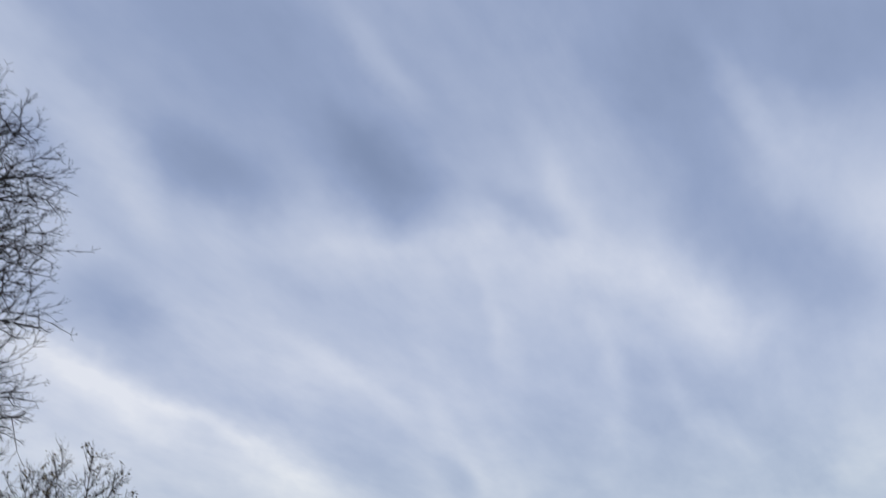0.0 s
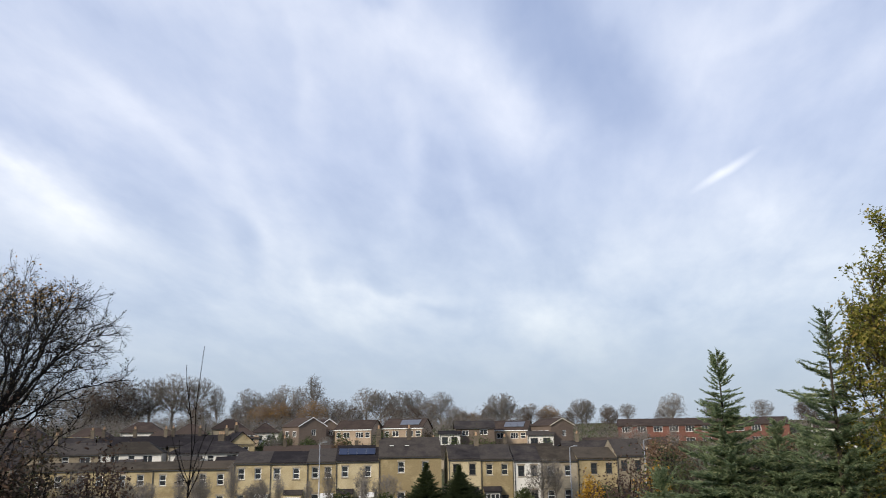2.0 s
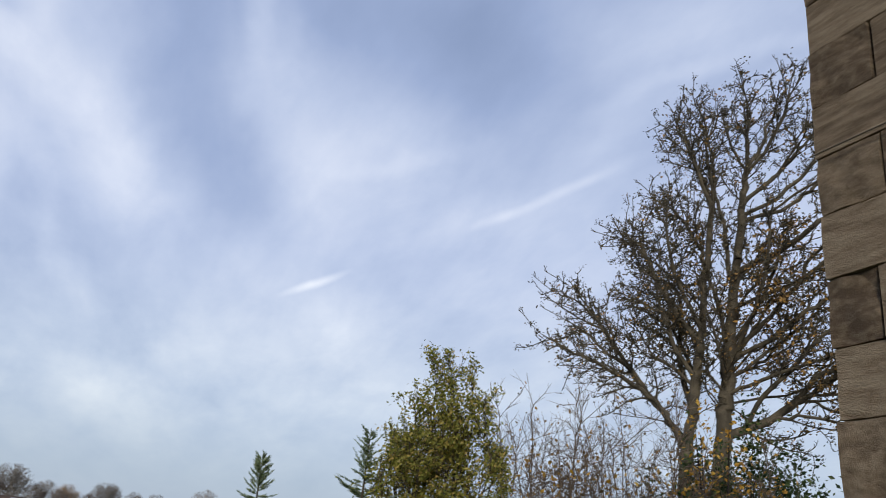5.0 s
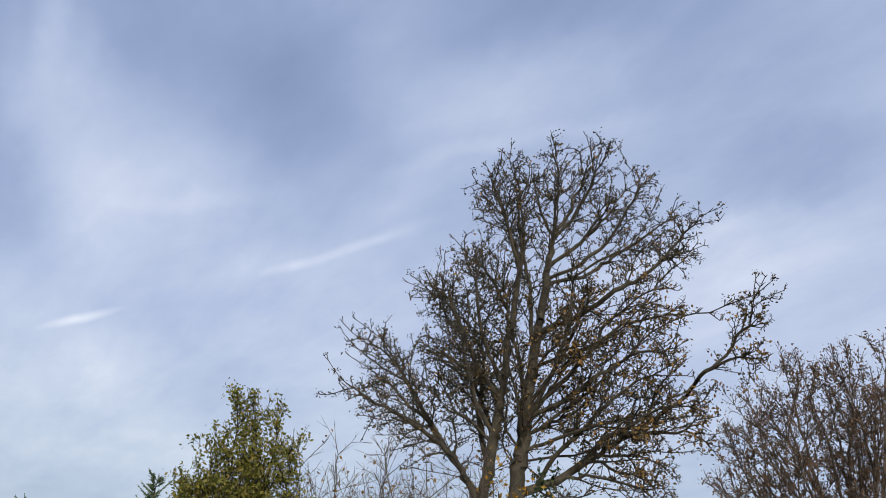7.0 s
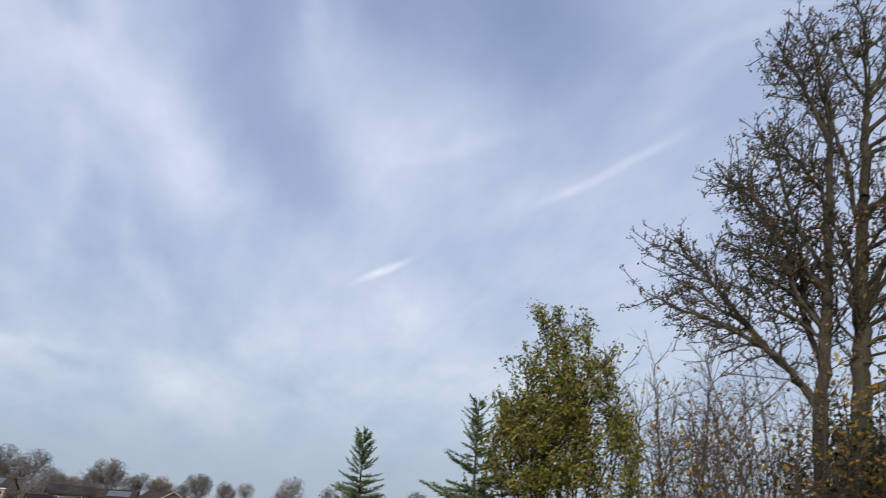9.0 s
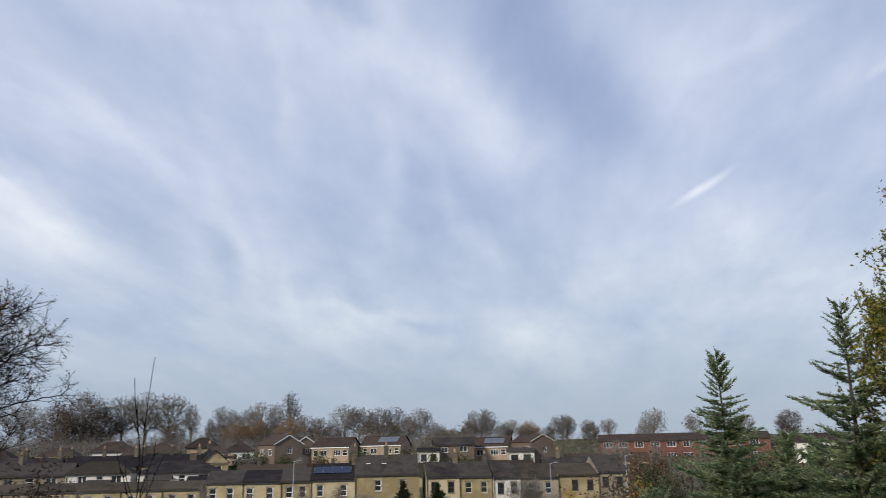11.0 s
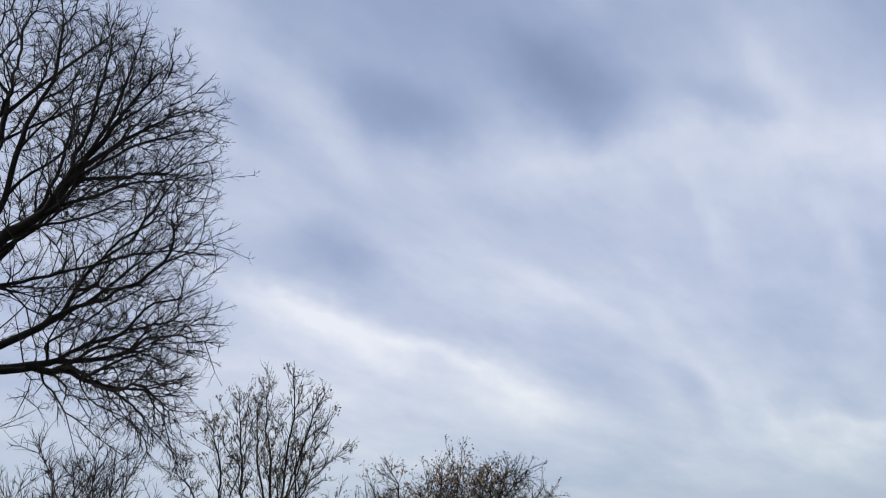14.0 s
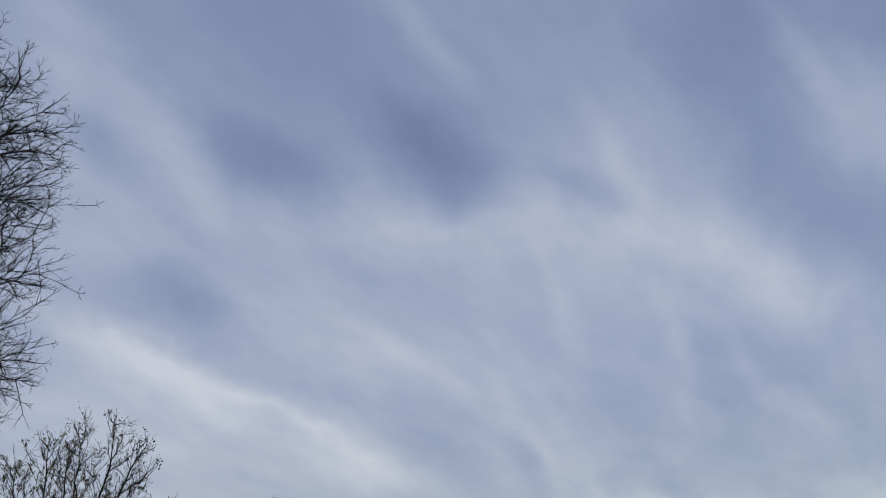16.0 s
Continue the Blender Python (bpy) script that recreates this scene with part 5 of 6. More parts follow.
def sashes(mat, *fr, up=True, low=()):
    def f(w, h):
        rows = [(x * w, h - 2.1, 0.88, 1.42, mat, 1) for x in fr]
        rows += [(x * w, 1.25, 1.0, 1.5, mat, 1) for x in low]
        return rows
    return f


for k, (x0, x1) in enumerate([(-16.0, -10.8), (-10.8, -5.7), (-5.7, -0.6), (-0.6, 4.4), (4.4, 9.4)]):
    terrace(x0, x1, -2.1, 0.85, STONE, STONE_SLATE, "sandstone terraced house with a low mossy stone-slate roof", sashes(W, 0.27, 0.72, low=(0.72,)),
            doors=[(1.4, 0.95, (D, GREEN_PAINT, W)[k % 3])], stacks=(), base=-8.3, deep=5.0)
terrace(9.6, 14.2, -1.46, 1.35, STONE, SLATE, "sandstone terraced house with white sash windows", sashes(W, 0.22, 0.68, low=(0.22,)), doors=[(2.4, 0.95, GREEN_PAINT)],
        extra=lambda o, w, h: porch(o, w * 0.8, 1.6, W))
terrace(14.2, 18.93, -1.5, 1.35, STONE, SLATE, "sandstone terraced house with a white-framed bay", sashes(W, 0.2, 0.72, low=()), doors=[(1.5, 1.0, D)],
        extra=lambda o, w, h: bay(o, w * 0.65, 2.3, STONE, SLATE))
terrace(18.93, 22.6, -1.45, 1.6, STONE, SLATE, "narrow sandstone terraced house with a small porch", sashes(W, 0.3, 0.75, low=(0.3,)), doors=[(2.7, 0.95, GREEN_PAINT)],
        extra=lambda o, w, h: porch(o, w * 0.72, 1.5, W))
ob = terrace(22.64, 28.2, -1.37, 1.9, STONE, SLATE, "sandstone terraced house with blue solar panels on its roof", sashes(W, 0.22, 0.75, low=(0.75,)), doors=[(2.8, 0.9, D)], stacks=(0.98,),
             extra=lambda o, w, h: (bay(o, 1.3, 2.0, STONE, SLATE), porch(o, 4.2, 1.8, W)))
for k in range(4):
    # panels lie on the front slope
    w, h, rise = 5.7, 6.93, 1.9
    sl = math.atan2(rise, 4.0)
    p = part("solar_panel", boxed((-0.58, 0.58, -0.9, 0.9, 0, 0.05)), SOLAR, ob, "dark blue glass solar panel")
    p.matrix_local = Matrix.Translation((0.95 + k * 1.24, 2.0, h + 0.5 * rise + 0.24)) @ Matrix.Rotation(sl, 4, "X")
    part("panel_frame", boxed((-0.6, -0.585, -0.92, 0.92, -0.01, 0.06), (0.585, 0.6, -0.92, 0.92, -0.01, 0.06)), STEEL, p)
ob = terrace(28.2, 36.41, -0.88, 2.4, STONE, SLATE, "larger sandstone house with a steep dark slate roof", sashes(W, 0.36, 0.74, low=(0.36,)), doors=[(1.5, 1.0, W)], stacks=(0.0, 0.5))
for x in (1.8, 3.9):
    part("skylight", boxed((x - 0.3, x + 0.3, 1.9, 2.6, 8.78, 8.88)), W, ob, "white roof window")
terrace(37.3, 41.55, -1.32, 1.75, STONE, SLATE, "sandstone terraced house with dark stone-framed windows", sashes(D, 0.25, 0.75), doors=[(1.0, 1.0, D)], stacks=(0.98,),
        extra=lambda o, w, h: bay(o, w * 0.66, 2.0, DARK_PAINT, SLATE))
terrace(41.55, 45.83, -1.38, 1.75, STONE, SLATE, "sandstone terraced house with a dark painted bay", sashes(C, 0.28, 0.75), doors=[(3.3, 1.0, D)],
        extra=lambda o, w, h: bay(o, w * 0.35, 2.2, DARK_PAINT, SLATE))
terrace(45.97, 49.59, -1.63, 1.8, RENDER_WHITE, SLATE, "white rendered terraced house with a dark door", sashes(D, 0.27, 0.74, low=(0.74,)), doors=[(1.2, 1.0, D)])
terrace(49.59, 54.43, -1.7, 1.7, STONE_GREY, STONE_SLATE, "grey stone terraced house with white windows", sashes(W, 0.27, 0.74, low=(0.27, 0.74)))
terrace(54.45, 59.79, -1.46, 1.3, STONE, STONE_SLATE, "plain sandstone end-terrace house with dark windows", sashes(D, 0.42, 0.8, low=(0.42,)), doors=[(4.6, 0.9, D)])
terrace(59.81, 63.8, -1.15, 2.1, STONE_GREY, SLATE, "grey stone house with a dark slate roof", sashes(D, 0.25, 0.72, low=(0.25,)))

# roofs of the street behind
for x, y, w, d, e, rise, turn, hp, wl, rf, lab in [
        (-19, 139, 11, 8, 1.9, 1.6, -8, 0, STONE_GREY, SLATE, "grey stone house with a weathered slate roof"),
        (-8.5, 137, 9, 8, 2.0, 1.6, -6, 2.5, RENDER_WHITE, STONE_SLATE, "pale rendered house with a hipped roof"),
        (1.5, 134, 12, 9, 1.9, 1.6, -5, 3.2, RENDER_WHITE, SLATE, "low white house with a hipped slate roof"),
        (13.5, 140, 5, 9, 1.0, 2.4, 68, 0, STONE_GREY, SLATE, "grey stone house seen gable-on"),
        (16.5, 141, 11, 9, 0.4, 2.2, -12, 0, STONE_GREY, TILE_BROWN, "stone house with a brown tiled roof"),
        (28.5, 140, 12, 9, 0.0, 2.1, -14, 0, STONE_GREY, SLATE, "grey house with a long dark roof"),
        (42, 137, 11, 9, 0.4, 1.9, -16, 0, STONE_GREY, STONE_SLATE, "stone house with a mossy roof"),
        (54, 134, 12, 9, 0.5, 1.9, -18, 0, STONE, STONE_SLATE, "sandstone house with a stone-slate roof"),
        (66, 128, 9, 9, 0.6, 2.2, -22, 0, STONE, SLATE, "sandstone house with a dark roof"),
        (-33, 138, 13, 8, 0.2, 2.0, -4, 0, STONE_GREY, SLATE, "stone house behind bare trees")]:
    gz = -7.4
    e -= 2.2
    house("house", lab, (x, y, gz), turn, w, d, e - gz, rise, wl, rf, windows=[(w * 0.25, e - gz - 1.5, 1.3, 1.15, W, 2), (w * 0.52, e - gz - 1.5, 1.0, 1.15, W, 1), (w * 0.78, e - gz - 1.5, 1.5, 1.15, W, 2)], hip=hp,
          stacks=[(w * 0.3, d / 2, e - gz + rise)] if not hp else [], group="houses on the hillside", stack_mat=SOOT)

house("house", "pale stone house at the end of a row, gable-on", (11.6, 148.6, -6.0), 4, 4.4, 9, 7.0, 1.9, STONE, SLATE, gable_x=False, windows=[(2.9, 5.2, 0.9, 1.2, W, 1)], group="houses on the hillside", stack_mat=SOOT,
      stacks=[(2.2, 7.0, 8.9)])

# low white and glazed additions at the backs
for x, y, z, w, hgt in [(2.5, 131.5, -6.2, 3.4, 3.6), (-5.5, 133, -6.4, 3.0, 3.4), (8.5, 131, -6.2, 2.6, 3.4), (31, 136, -5.6, 2.8, 3.6), (47, 132, -5.6, 2.6, 3.6), (57, 129.5, -5.8, 2.6, 3.8)]:
    house("house_extension", "small pale rendered rear extension with white window", (x, y, z), -10, w, 3, hgt + 1.3, 0.5, RENDER_WHITE, SLATE, windows=[(w * 0.5, hgt - 0.1, 1.3, 1.1, W, 2)], group="rear extensions")

# rows on the slope to the left, close roofs with chimneys
for x, y, w, e, rise, turn in [(-10, 152, 11.2, 0.6, 1.7, -5), (1.5, 151, 10, 0.8, 1.6, -6), (-22, 153, 11.2, 0.4, 1.8, -3), (-36, 154, 13, 0.0, 1.9, -2)]:
    house("house", "stone house in a row with dark slates and chimneys", (x, y, -6.0), turn, w, 8, e + 6.0, rise, STONE_GREY, SLATE,
          windows=[(w * 0.3, e + 4.4, 1.1, 1.2, W, 2), (w * 0.75, e + 4.4, 1.1, 1.2, W, 2)], stacks=[(w * q, 4, e + 6.0 + rise) for q in (0.04, 0.5, 0.96)], group="houses on the hillside", stack_mat=SOOT)
for x, y, w, e, wl in [(-17, 174, 8, 3.4, STONE), (-7.5, 180, 8, 4.6, RENDER_WHITE), (2.5, 176, 6.5, 4.1, CREAM_PAINT), (10.5, 182, 7, 5.2, STONE_GREY), (18.5, 178, 5.5, 4.3, RENDER_WHITE), (-30, 176, 9, 3.6, STONE_GREY), (-3, 168, 7, 2.9, STONE), (12.5, 170, 6.5, 3.2, BUFF_BRICK)]:
    house("bungalow", "small pale bungalow with a hipped tiled roof", (x, y, 0.2), -5, w, 8, e - 0.2 - 1.2, 1.9, wl, TILE_BROWN, hip=2.6,
          windows=[(w * 0.25, 1.1, 1.6, 1.2, W, 2), (w * 0.72, 1.1, 1.8, 1.2, W, 2)], group="bungalows on the ridge")

# brown brick houses higher up
def side_windows(ob, rows, paint):
    """Windows on the wall at x = 0: place along it, sill height, width, height, lights."""
    for y, z, a, b, n in rows:
        window(ob, -0.05, z, a, b, paint, y=y, bars=n).rotation_euler = (0, 0, -math.pi / 2)


ob = house("detached_house", "brown brick gabled house with white bargeboards", (27.2, 170.9, -1.6), 15, 6.2, 8.5, 5.75, 1.75, BROWN_BRICK, TILE_BROWN, gable_x=False,
           windows=[(3.4, 3.9, 1.0, 1.2, W, 2), (1.7, 1.0, 1.6, 1.2, W, 3)], doors=[(5.0, 0.9, W)], verge=W, over=0.22)
side_windows(ob, [(2.2, 3.6, 1.6, 1.2, 2), (6.0, 3.6, 1.6, 1.2, 2)], W)
house("garage_house", "small brown brick gabled house with white bargeboards", (32.4, 176.0, -1.6), 6, 4.2, 9, 5.9, 1.35, BROWN_BRICK, TILE_BROWN, gable_x=False, windows=[(2.6, 3.9, 0.9, 1.1, W, 2)], verge=W, over=0.22)
for x, y, w, e, rf, solar in [(35.3, 173.5, 8.2, 3.4, TILE_BROWN, 0), (45.3, 171.5, 8.8, 3.6, TILE_BROWN, 1), (66.6, 164.5, 8.6, 2.9, TILE_BROWN, 1)]:
    hz = 5.4
    ob = house("semi_detached_house", "buff brick semi-detached house with wide white windows", (x, y, e - hz), -36, w, 7.0, hz, 1.9, BUFF_BRICK, rf,
               windows=[(w * 0.1, hz - 1.75, 1.0, 1.2, W, 1), (w * 0.32, hz - 1.75, 1.5, 1.2, W, 2), (w * 0.68, hz - 1.75, 1.7, 1.2, W, 3), (w * 0.9, hz - 1.75, 1.1, 1.2, W, 1), (w * 0.3, 0.9, 2.0, 1.3, W, 3), (w * 0.7, 0.9, 2.0, 1.3, W, 3)],
               doors=[(w * 0.5, 0.95, W)], verge=W, group="semi-detached houses")
    if solar:
        sl = math.atan2(1.9, 3.5)
        for k in range(3):
            p = part("solar_panel", boxed((-0.7, 0.7, -1.1, 1.1, 0, 0.05)), SOLAR_PALE, ob, "pale grey solar panel")
            p.matrix_local = Matrix.Translation((w * 0.48 + k * 1.45, 1.75, hz + 0.5 * 1.9 + 0.26)) @ Matrix.Rotation(sl, 4, "X")
ob = house("detached_house", "brown brick gabled house with pale verges", (75.6, 152.3, -2.4), 4, 5.4, 8.5, 6.1, 1.35, BROWN_BRICK, TILE_BROWN, gable_x=False,
           windows=[(3.2, 3.9, 0.9, 1.2, W, 2), (2.2, 1.0, 1.6, 1.2, W, 2)], verge=CREAM_PAINT, over=0.22)
side_windows(ob, [(1.6, 3.9, 1.6, 1.2, 2), (4.2, 3.9, 1.8, 1.2, 3), (6.8, 3.9, 1.6, 1.2, 2), (2.4, 1.2, 2.2, 1.4, 3), (6.0, 1.2, 2.2, 1.4, 3)], W)
house("flat_house", "white-framed house with a low roof", (70.5, 152.5, -3.0), -24, 5.2, 6, 4.8, 0.7, RENDER_WHITE, SLATE, windows=[(1.3, 2.9, 1.5, 1.3, D, 2), (3.8, 2.9, 1.5, 1.3, D, 2)])
house("flat_house", "small white house among dark roofs", (53.5, 158, -2.2), -18, 4.2, 6, 4.4, 0.6, RENDER_WHITE, SLATE, windows=[(1.1, 2.4, 1.2, 1.4, D, 1), (3.0, 2.4, 1.2, 1.4, D, 1)])
house("detached_house", "dark weatherboarded house with white windows", (57.5, 159.5, -2.0), -18, 8.0, 7, 5.4, 1.4, BROWN_BRICK, SLATE, windows=[(5.8, 4.0, 1.6, 1.1, W, 2), (2.0, 3.8, 1.4, 1.1, W, 2)])
for x, y, w in [(85, 156, 7), (95, 151, 6)]:
    house("bungalow", "low house with white window frames under the trees", (x, y, -3.6), -28, w, 6, 3.2, 1.4, BUFF_BRICK, TILE_BROWN, windows=[(w * 0.3, 1.4, 1.6, 1.1, W, 2), (w * 0.75, 1.4, 1.4, 1.1, W, 2)], group="low houses")

# long red block with white windows
wins = []
for k in range(10):
    for z in (0.9, 3.7):
        wins.append((2.2 + k * 3.9, z, 2.2, 1.4, W, 3))
house("red_brick_block", "long two-storey red brick block with white windows", (110.8, 185.0, -1.5), -34, 41.0, 9, 5.4, 1.6, RED_BRICK, TILE_BROWN, windows=wins)
for x, y, w, wl in [(141, 150, 9, RENDER_WHITE)]:
    house("house", "pale house glimpsed between conifers", (x, y, -2.5), -38, w, 8, 5.2, 1.8, wl, TILE_BROWN, windows=[(w * 0.3, 3.2, 1.4, 1.2, W, 2), (w * 0.7, 3.2, 1.4, 1.2, W, 2)])


# ---- trees on the ridge ----
def far_tree(kind, seed, height, spread, mat, density=260, leaves=None, dome=0.62):
    b = (0, 0, 0)
    t = tree("ridge_tree", kind, b, [(0, 0, 0), (0, 0, height * 0.15), (0, 0, height * 0.3), (0, 0, height * 0.55)], [],
             [((0, 0, height * dome), (spread, spread, height * (1 - dome)), 1.0)], seed, mat, count=int(density * 2.3), extra=18, rise=0.35, sag=0.05, spray=0.6, step=0.6, inner=0.6, balance=0.15, tip=0.026, power=2.35,
             twig_per=5, twig_len=0.85, twig_lift=0.2, twig_limit=0.08, twig_tip=0.011, stray=0.5, leaves=leaves or (), group="trees on the ridge")
    return t


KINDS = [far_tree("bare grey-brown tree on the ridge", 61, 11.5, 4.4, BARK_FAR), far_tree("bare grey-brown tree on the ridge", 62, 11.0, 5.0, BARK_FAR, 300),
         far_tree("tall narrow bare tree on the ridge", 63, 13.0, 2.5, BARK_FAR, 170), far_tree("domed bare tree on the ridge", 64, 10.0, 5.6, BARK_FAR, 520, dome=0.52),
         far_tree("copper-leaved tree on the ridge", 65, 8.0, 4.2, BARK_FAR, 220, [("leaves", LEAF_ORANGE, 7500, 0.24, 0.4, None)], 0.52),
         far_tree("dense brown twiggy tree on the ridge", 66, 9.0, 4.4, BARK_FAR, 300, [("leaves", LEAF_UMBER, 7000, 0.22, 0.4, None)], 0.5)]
# kind, x, y, size, foot
rng = random.Random(5)
PLANT = [(1, -3, 243, 1.05), (0, 3, 242, 1.08), (1, 9, 242, 1.1), (2, 15, 242, 0.75), (5, -13, 238, 1.25), (5, -19, 236, 1.0), (5, -8, 240, 0.9),
         (0, 24, 241, 0.8), (1, 29, 240, 0.75), (0, 34, 240, 0.88), (2, 38, 239, 0.75), (2, 42, 238, 0.95), (4, 31, 232, 0.75), (4, 40, 228, 0.8), (4, 26, 231, 0.7), (0, 46, 237, 0.62),
         (5, 53, 233, 0.5), (0, 57, 235, 0.82), (1, 61, 234, 0.8), (1, 66, 232, 0.78), (0, 71, 231, 0.75), (0, 78, 229, 0.72), (5, 73, 226, 0.65), (5, 63, 228, 0.55),
         (4, 84, 226, 0.42), (3, 94.5, 222, 0.78), (5, 100, 219, 0.45), (4, 107, 216, 0.58), (3, 115.5, 212, 0.62), (0, 122, 209, 0.42), (1, 127, 206, 0.45), (0, 131, 190, 0.72), (3, 135, 200, 0.4),
         (4, 87, 225, 0.4), (5, 90, 221, 0.5), (0, 97, 224, 0.5), (5, 104, 214, 0.42), (1, 103, 220, 0.48), (5, 110, 211, 0.4), (0, 118, 214, 0.5), (5, 121, 206, 0.45), (1, 50, 236, 0.6), (5, 48, 230, 0.5), (5, 68, 226, 0.55), (5, 81, 224, 0.5), (5, 22, 236, 0.55), (5, 10, 236, 0.6), (5, 36, 233, 0.6), (1, -27, 238, 0.9), (0, -36, 236, 1.0), (5, -45, 234, 1.0), (1, -55, 232, 1.1), (2, 20, 243, 0.5), (0, 144, 190, 0.5), (1, 154, 182, 0.5), (5, 164, 176, 0.6)]
used = set()
for k, x, y, sz in PLANT:
    z = ground_z(x, y) - 0.6
    sz *= 1.22 if k != 5 else 1.3
    m = pose(x, y, z, 0, 0, rng.uniform(0, 360))
    if k not in used:
        used.add(k)
        ob = KINDS[k]
        ob.matrix_world = m
        ob.scale = (sz, sz, sz)
    else:
        ob = copy_thing(KINDS[k], m)
        ob.scale = (sz, sz, sz)

for k, x, y, sz in [(2, 24.5, 103, 0.42), (0, 4.5, 104, 0.45), (1, -2.0, 106, 0.4), (0, 47.5, 99, 0.52), (2, 49.5, 99, 0.45), (1, 28.0, 104, 0.4), (0, -9, 104, 0.5), (1, 12, 105, 0.36), (2, 60, 120, 0.4),
                    (1, -16, 100, 0.6), (0, -24, 104, 0.7), (1, -32, 100, 0.7), (0, 20, 155, 0.4), (1, 31, 160, 0.35), (0, 88, 140, 0.6), (2, 110, 160, 0.6), (0, 99, 165, 0.6)]:
    ob = copy_thing(KINDS[k], pose(x, y, ground_z(x, y) - 0.2, 0, 0, rng.uniform(0, 360)))
    ob.scale = (sz, sz, sz)
    tagged(ob, "small bare garden tree between the houses", "tree", "garden trees")


rng = random.Random(31)
for k in range(16):
    x = -14 + 40 * ((k * 0.618) % 1)
    y = 103.0 - 0.1 * x + rng.uniform(-3, 3)
    s = rng.uniform(0.3, 0.48)
    ob = copy_thing(KINDS[(2, 0, 2)[k % 3]], pose(x, y, ground_z(x, y) - 0.2, 0, 0, rng.uniform(0, 360)))
    ob.scale = (s * 0.8, s * 0.8, s)
    tagged(ob, "slim bare shrub in the terrace gardens", "tree", "garden trees")


def scrub():
    """Leafless hedges and brambles that close the ridge and the slope, one growth."""
    r = np.random.default_rng(77)
    n = 4200
    az = r.uniform(-28, 52, n)
    d = np.where(r.uniform(0, 1, n) < 0.6, r.normal(228, 7, n), r.uniform(126, 215, n))
    x, y = d * np.sin(np.radians(az)), d * np.cos(np.radians(az))
    z = np.array([ground_z(a, b) for a, b in zip(x, y)])
    hgt = np.where((d > 212) & (az < 24), r.uniform(2.0, 5.4, n), r.uniform(0.7, 2.4, n))
    foot = np.stack([x, y, z], 1)
    P, Q = [], []
    for k in range(5):
        e = r.normal(0, 1, (n, 3)) * np.array([1.0, 1.0, 0.25]) * hgt[:, None] * 0.45
        e[:, 2] += hgt * r.uniform(0.5, 1.0, n)
        P.append(foot), Q.append(foot + e)
    P, Q = np.concatenate(P), np.concatenate(Q)
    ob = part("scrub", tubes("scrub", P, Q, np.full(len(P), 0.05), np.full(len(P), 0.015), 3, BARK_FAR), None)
    tagged(ob, "leafless scrub and hedges along the ridge", "scrub", kind="stuff")
    pick = Q[r.integers(0, len(Q), 42000)]
    lv = part("scrub_leaves", leaf_mesh("scrub_leaves", r, pick * 1.0 + r.normal(0, 0.35, (42000, 3)) - np.array([0, 0, 0.5]), 0.3, SCRUB_LEAF), None)
    tagged(lv, "dull brown and green leaves of distant scrub", "scrub", kind="stuff")


scrub()

# garden shrubs and hedges between the houses
for k, (x, y, r, hh, mat, lab) in enumerate([
        (27.5, 102.5, 1.2, 1.9, HEDGE, "low clipped hedge before the terrace"),
        (46, 101, 1.5, 2.2, HEDGE, "dark clipped garden hedge"), (52.5, 95, 1.6, 3.4, LEAF_YELLOW, "small yellow autumn shrub"), (60, 92.5, 2.4, 5.2, LEAF_YELLOW, "tall yellow-brown autumn shrub"),
        (55, 95, 2.2, 2.6, HEDGE, "low green garden bush"), (22, 105, 1.8, 2.2, HEDGE, "low green garden bush"), (64, 92, 3.0, 4.6, HEDGE, "green bush among houses"),
        (72, 105, 4.0, 5.5, HEDGE, "large green bush among houses"), (80, 118, 4.2, 5.2, LEAF_BROWN, "brown shrub among houses"), (43.5, 163, 3.0, 4.2, HEDGE, "dark clipped garden hedge"),
        (28, 164, 2.6, 3.0, HEDGE, "dark clipped garden hedge"), (19.5, 158, 3.0, 4.2, HEDGE, "dark hedge beside a gable"), (50, 161, 2.2, 3.0, HEDGE, "dark clipped garden hedge"),
        (90, 160, 3.0, 3.4, LEAF_BROWN, "brown shrubs before the red block"), (102, 168, 2.6, 3.2, LEAF_BROWN, "brown shrubs before the red block"), (83, 150, 2.6, 3.6, HEDGE, "dark evergreen garden shrub"),
        (24, 168, 2.2, 3.4, HEDGE, "dark evergreen among the houses"), (14, 163, 2.4, 3.6, HEDGE, "dark evergreen among the houses"), (5, 165, 2.0, 3.0, LEAF_BROWN, "brown shrub among the houses"), (-6, 163, 2.2, 3.4, HEDGE, "dark evergreen among the houses"), (-14, 164, 2.6, 3.6, LEAF_BROWN, "brown shrub among the houses"),
        (33, 158, 2.0, 2.8, LEAF_BROWN, "brown shrub among the houses"), (62, 152, 2.2, 3.0, HEDGE, "dark evergreen among the houses"), (48, 150, 2.0, 2.8, LEAF_BROWN, "brown shrub among the houses"), (-14, 26, 2.6, 1.9, HEDGE, "green bramble bank under the trees"), (-3.0, 30.5, 1.3, 2.6, LEAF_GREEN, "small olive shrub under the round tree"), (-9, 30, 2.2, 2.3, HEDGE, "dark undergrowth under the trees"),
        (88, 106, 6, 4.6, HEDGE, "large green bush behind the cypresses"), (102, 118, 7, 5.0, LEAF_BROWN, "brown thicket behind the cypresses"), (60, 45, 6, 5.6, HEDGE, "green thicket below the gardens"), (50, 36, 5, 4.6, HEDGE, "green thicket below the gardens")]):
    bush("garden_bush", lab, (x, y, ground_z(x, y) - 0.15), (r, r, hh), 1500 if y > 60 else 2200, 0.34 if y > 60 else 0.16, mat, 80 + k)


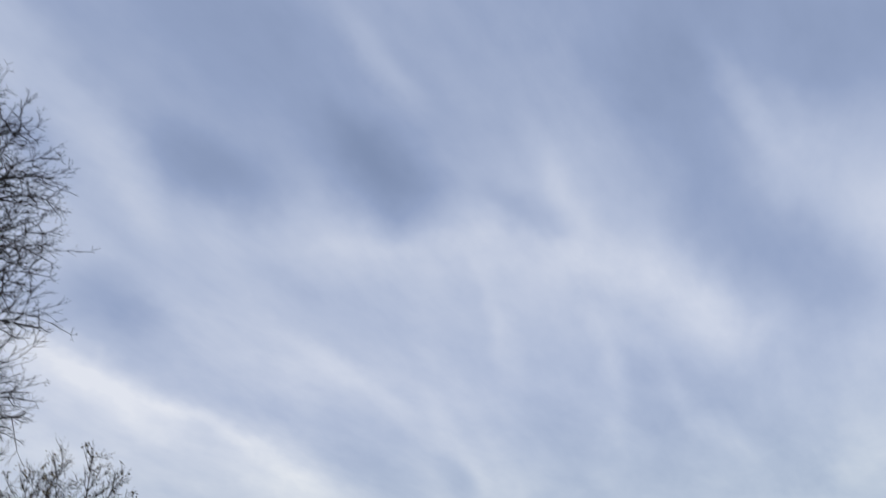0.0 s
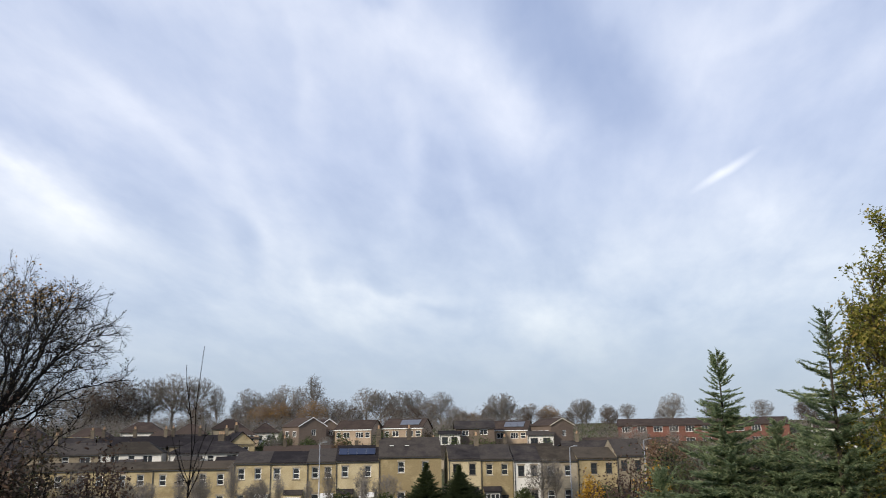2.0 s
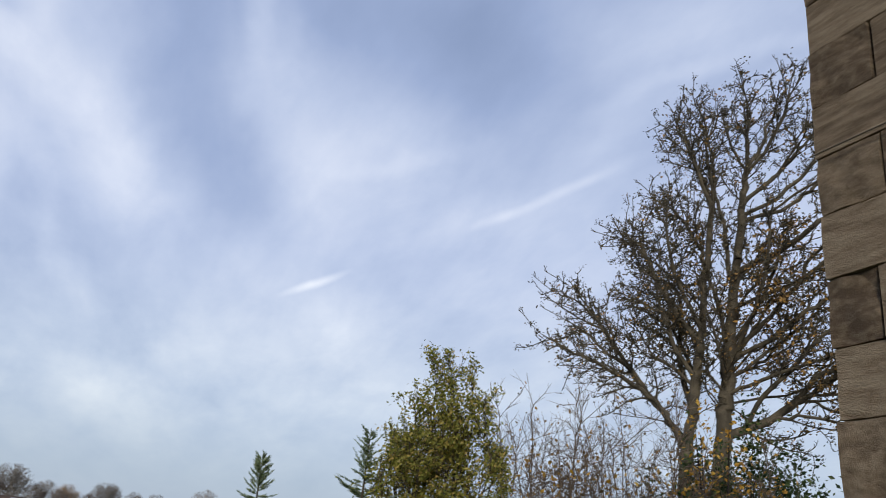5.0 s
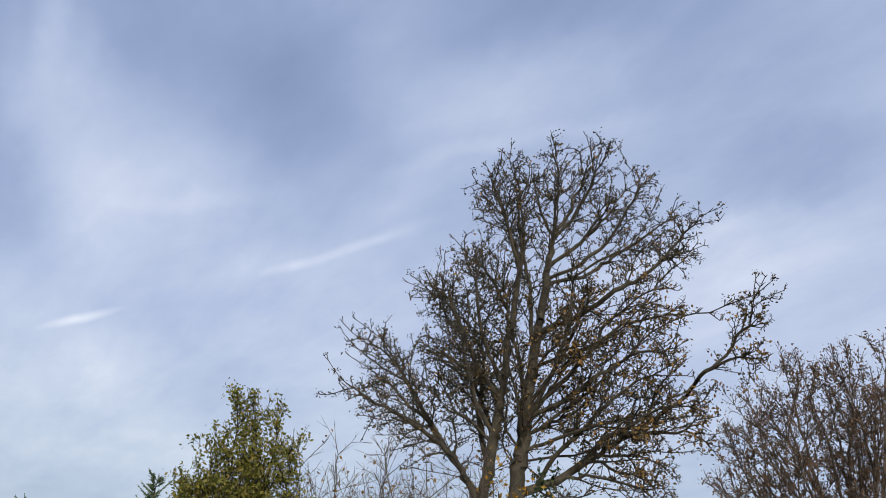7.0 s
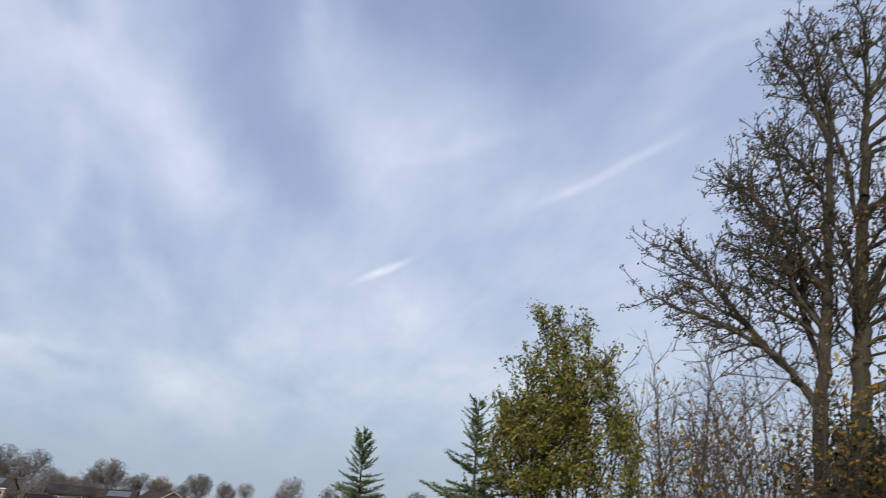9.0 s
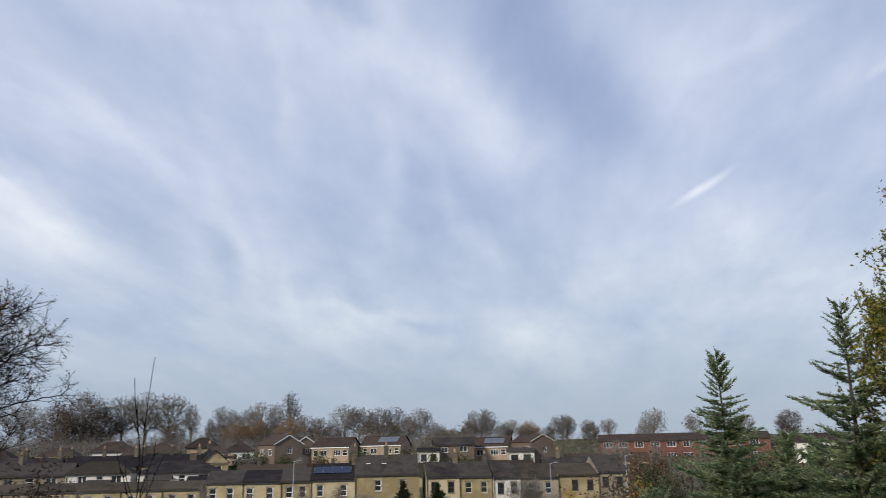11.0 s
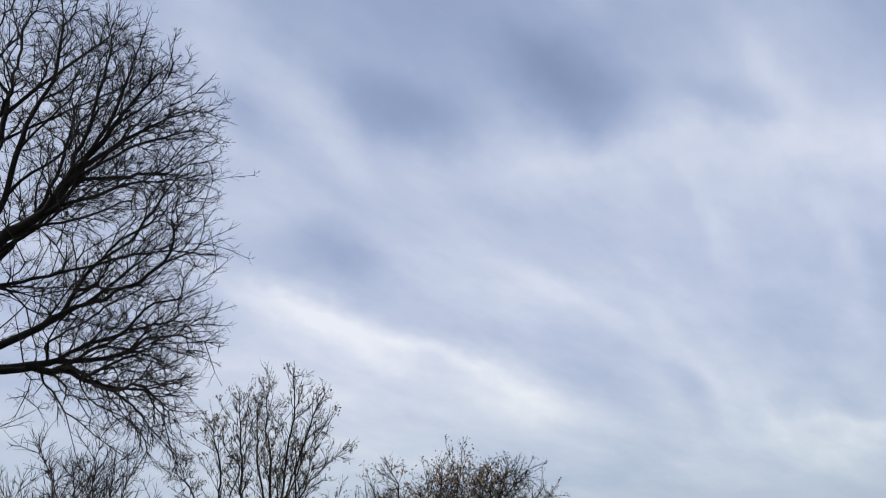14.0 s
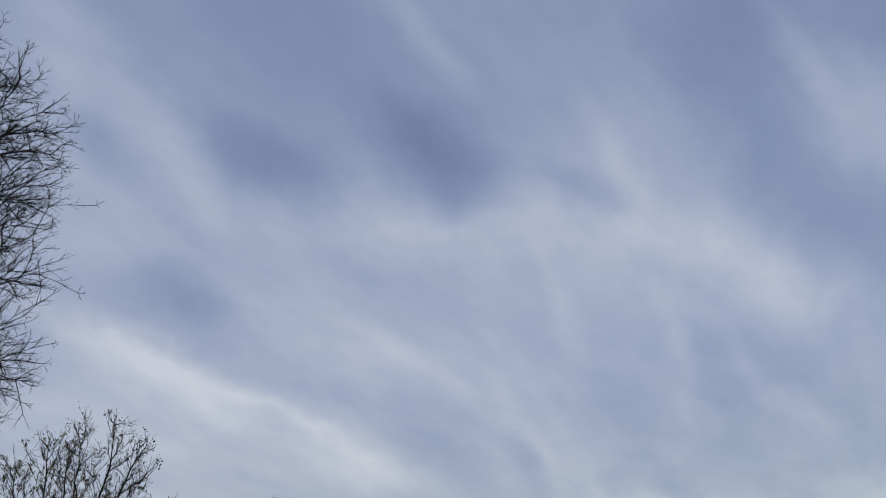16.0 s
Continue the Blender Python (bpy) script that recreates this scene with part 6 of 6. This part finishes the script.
# conical evergreens before the terrace
for k, (x, y, r, hh) in enumerate([(31.9, 99.6, 2.9, 5.7), (36.0, 98.4, 3.5, 5.4)]):
    conifer("garden_conifer", "dark conical evergreen before the terrace", (x, y, ground_z(x, y) - 0.1), hh, r, 240 + k, 420, 1.0, 2.6, GARDEN_GREEN)
rng = random.Random(21)
for k in range(46):
    az = radians(-16 + 52 * ((k * 0.618) % 1))
    d = 126 + 46 * rng.random()
    x, y = d * math.sin(az), d * math.cos(az)
    r = rng.uniform(1.3, 2.4)
    bush("garden_bush", "dark winter shrub in the gardens between houses", (x, y, ground_z(x, y) - 0.15), (r, r, rng.uniform(2.2, 4.6)), 900, 0.36, (HEDGE, LEAF_UMBER, HEDGE, LEAF_BROWN, SCRUB_LEAF)[k % 5], 300 + k)


def street_lamp(x, y, z, h):
    top = new("street_lamp")
    top.location = (x, y, z)
    tagged(top, "grey steel street lamp with a short arm", "street lamp", "street lamps")
    part("pole", rod("pole", [(0, 0, 0), (0, 0, 1.2), (0, 0, 1.25), (0, 0, h)], [0.1, 0.1, 0.075, 0.05], 10, STEEL), None, top)
    part("arm", tubes("arm", np.array([[0, 0, h - 0.03]]), np.array([[0.5, -0.4, h + 0.12]]), np.array([0.045]), np.array([0.04]), 6, STEEL), None, top)
    part("lantern", boxed((0.4, 0.9, -0.56, -0.3, h + 0.06, h + 0.2), bevel=0.03), STEEL, top)


for x, y, h in ((19.8, 107, 8.2), (62, 97, 8.0), (52.6, 100.5, 7.2)):
    street_lamp(x, y, ground_z(x, y), h)


# ---- stone house at the path ----
def stone_house():
    """Coursed sandstone, every stone its own block; u runs from the corner back along the path, v across the end."""
    rng = random.Random(9)
    top = new("stone_house")
    top.matrix_world = pose(2.34, 0.87, 0, 0, 0, -25.2)
    tagged(top, "house of coursed weathered sandstone blocks beside the path", "house")
    L, Wd, H = 6.0, 7.0, 6.6
    part("wall", boxed((0.014, Wd, -L, -0.014, 0, H)), MORTAR, top, "lime mortar core and joints")
    bm = bmesh.new()
    quad_prism(bm, [(-0.35, 0.35, H - 0.1), (-0.35, -L - 0.35, H - 0.1), (Wd / 2, -L - 0.35, H + 2.6), (Wd / 2, 0.35, H + 2.6)], 0.14)
    quad_prism(bm, [(Wd + 0.35, -L - 0.35, H - 0.1), (Wd + 0.35, 0.35, H - 0.1), (Wd / 2, 0.35, H + 2.6), (Wd / 2, -L - 0.35, H + 2.6)], 0.14)
    for v in bm.verts:
        v.co.z += 0.2
    part("roof", bm, SLATE, top)
    shapes = []
    for k in range(8):
        bm = bmesh.new()
        box(bm, -0.5, 0.5, -0.5, 0.5, -0.5, 0.5)
        bmesh.ops.subdivide_edges(bm, edges=bm.edges, cuts=2, use_grid_fill=True)
        for v in bm.verts:
            n = noise.noise(Vector(v.co) * 2.3 + Vector((k * 7.1, 0, 0)))
            edge = sum(abs(abs(c) - 0.5) < 1e-4 for c in v.co)
            v.co.x += 0.03 * n
            if edge >= 2:
                v.co *= 0.994 - 0.008 * abs(n)
            if edge == 1:
                v.co.x *= 1.01
        me = bpy.data.meshes.new("stone")
        bm.to_mesh(me)
        bm.free()
        me.materials.append(SANDSTONE)
        shapes.append(me)
    z, course, count = 0.0, 0, 0
    beds = [0.1836] * 11 + [0.18, 0.18, 0.18, 0.17, 0.16, 0.18, 0.17] + [0.178, 0.165, 0.172] * 7
    while z < H - 0.1:
        hgt = beds[course]
        y = 0.0
        first = True
        while y > -3.6 and count < 290:
            ln = (0.46 if course % 2 else 0.17) * rng.uniform(0.88, 1.15) if first else rng.uniform(0.3, 0.62)
            deep = (0.17 if course % 2 else 0.46) if first else 0.15
            st = new("stone", shapes[rng.randrange(8)])
            st.parent = top
            st.location = (deep / 2 - 0.012 * rng.random(), y - ln / 2, z + hgt / 2)
            st.scale = (deep, ln - 0.004, hgt - 0.004)
            if first:
                st.location.y += 0.008 * rng.random()
            y -= ln
            first = False
            count += 1
        z += hgt
        course += 1
    vs, fs = [], []
    z, course = 0.0, 0
    while z < H - 0.1:
        hgt = beds[course]
        x = 0.46 if course % 2 == 0 else 0.17
        while x < Wd:
            ln = min(rng.uniform(0.3, 0.62), Wd - x)
            y1 = 0.004 * rng.random()
            n = len(vs)
            for a in (x + 0.003, x + ln - 0.003):
                for b in (-0.12, y1):
                    for e in (z + 0.003, z + hgt - 0.003):
                        vs.append((a, b, e))
            fs += [tuple(n + i for i in f) for f in ((0, 1, 3, 2), (4, 6, 7, 5), (0, 4, 5, 1), (2, 3, 7, 6), (0, 2, 6, 4), (1, 5, 7, 3))]
            x += ln
        z += hgt
        course += 1
    tagged(part("stonework", mesh_of("stonework", vs, fs, SANDSTONE), None, top), kind="stuff")
    cable = [(-0.03, 0.0, 2.732), (-0.035, -1.2, 2.72), (-0.035, -2.4, 2.712), (-0.035, -3.6, 2.72)]
    P, Q = np.array(cable[:-1]), np.array(cable[1:])
    part("cable", tubes("cable", P, Q, np.full(3, 0.0025), np.full(3, 0.0025), 6, SOOT), None, top, "thin dark cable along a bed joint")


stone_house()
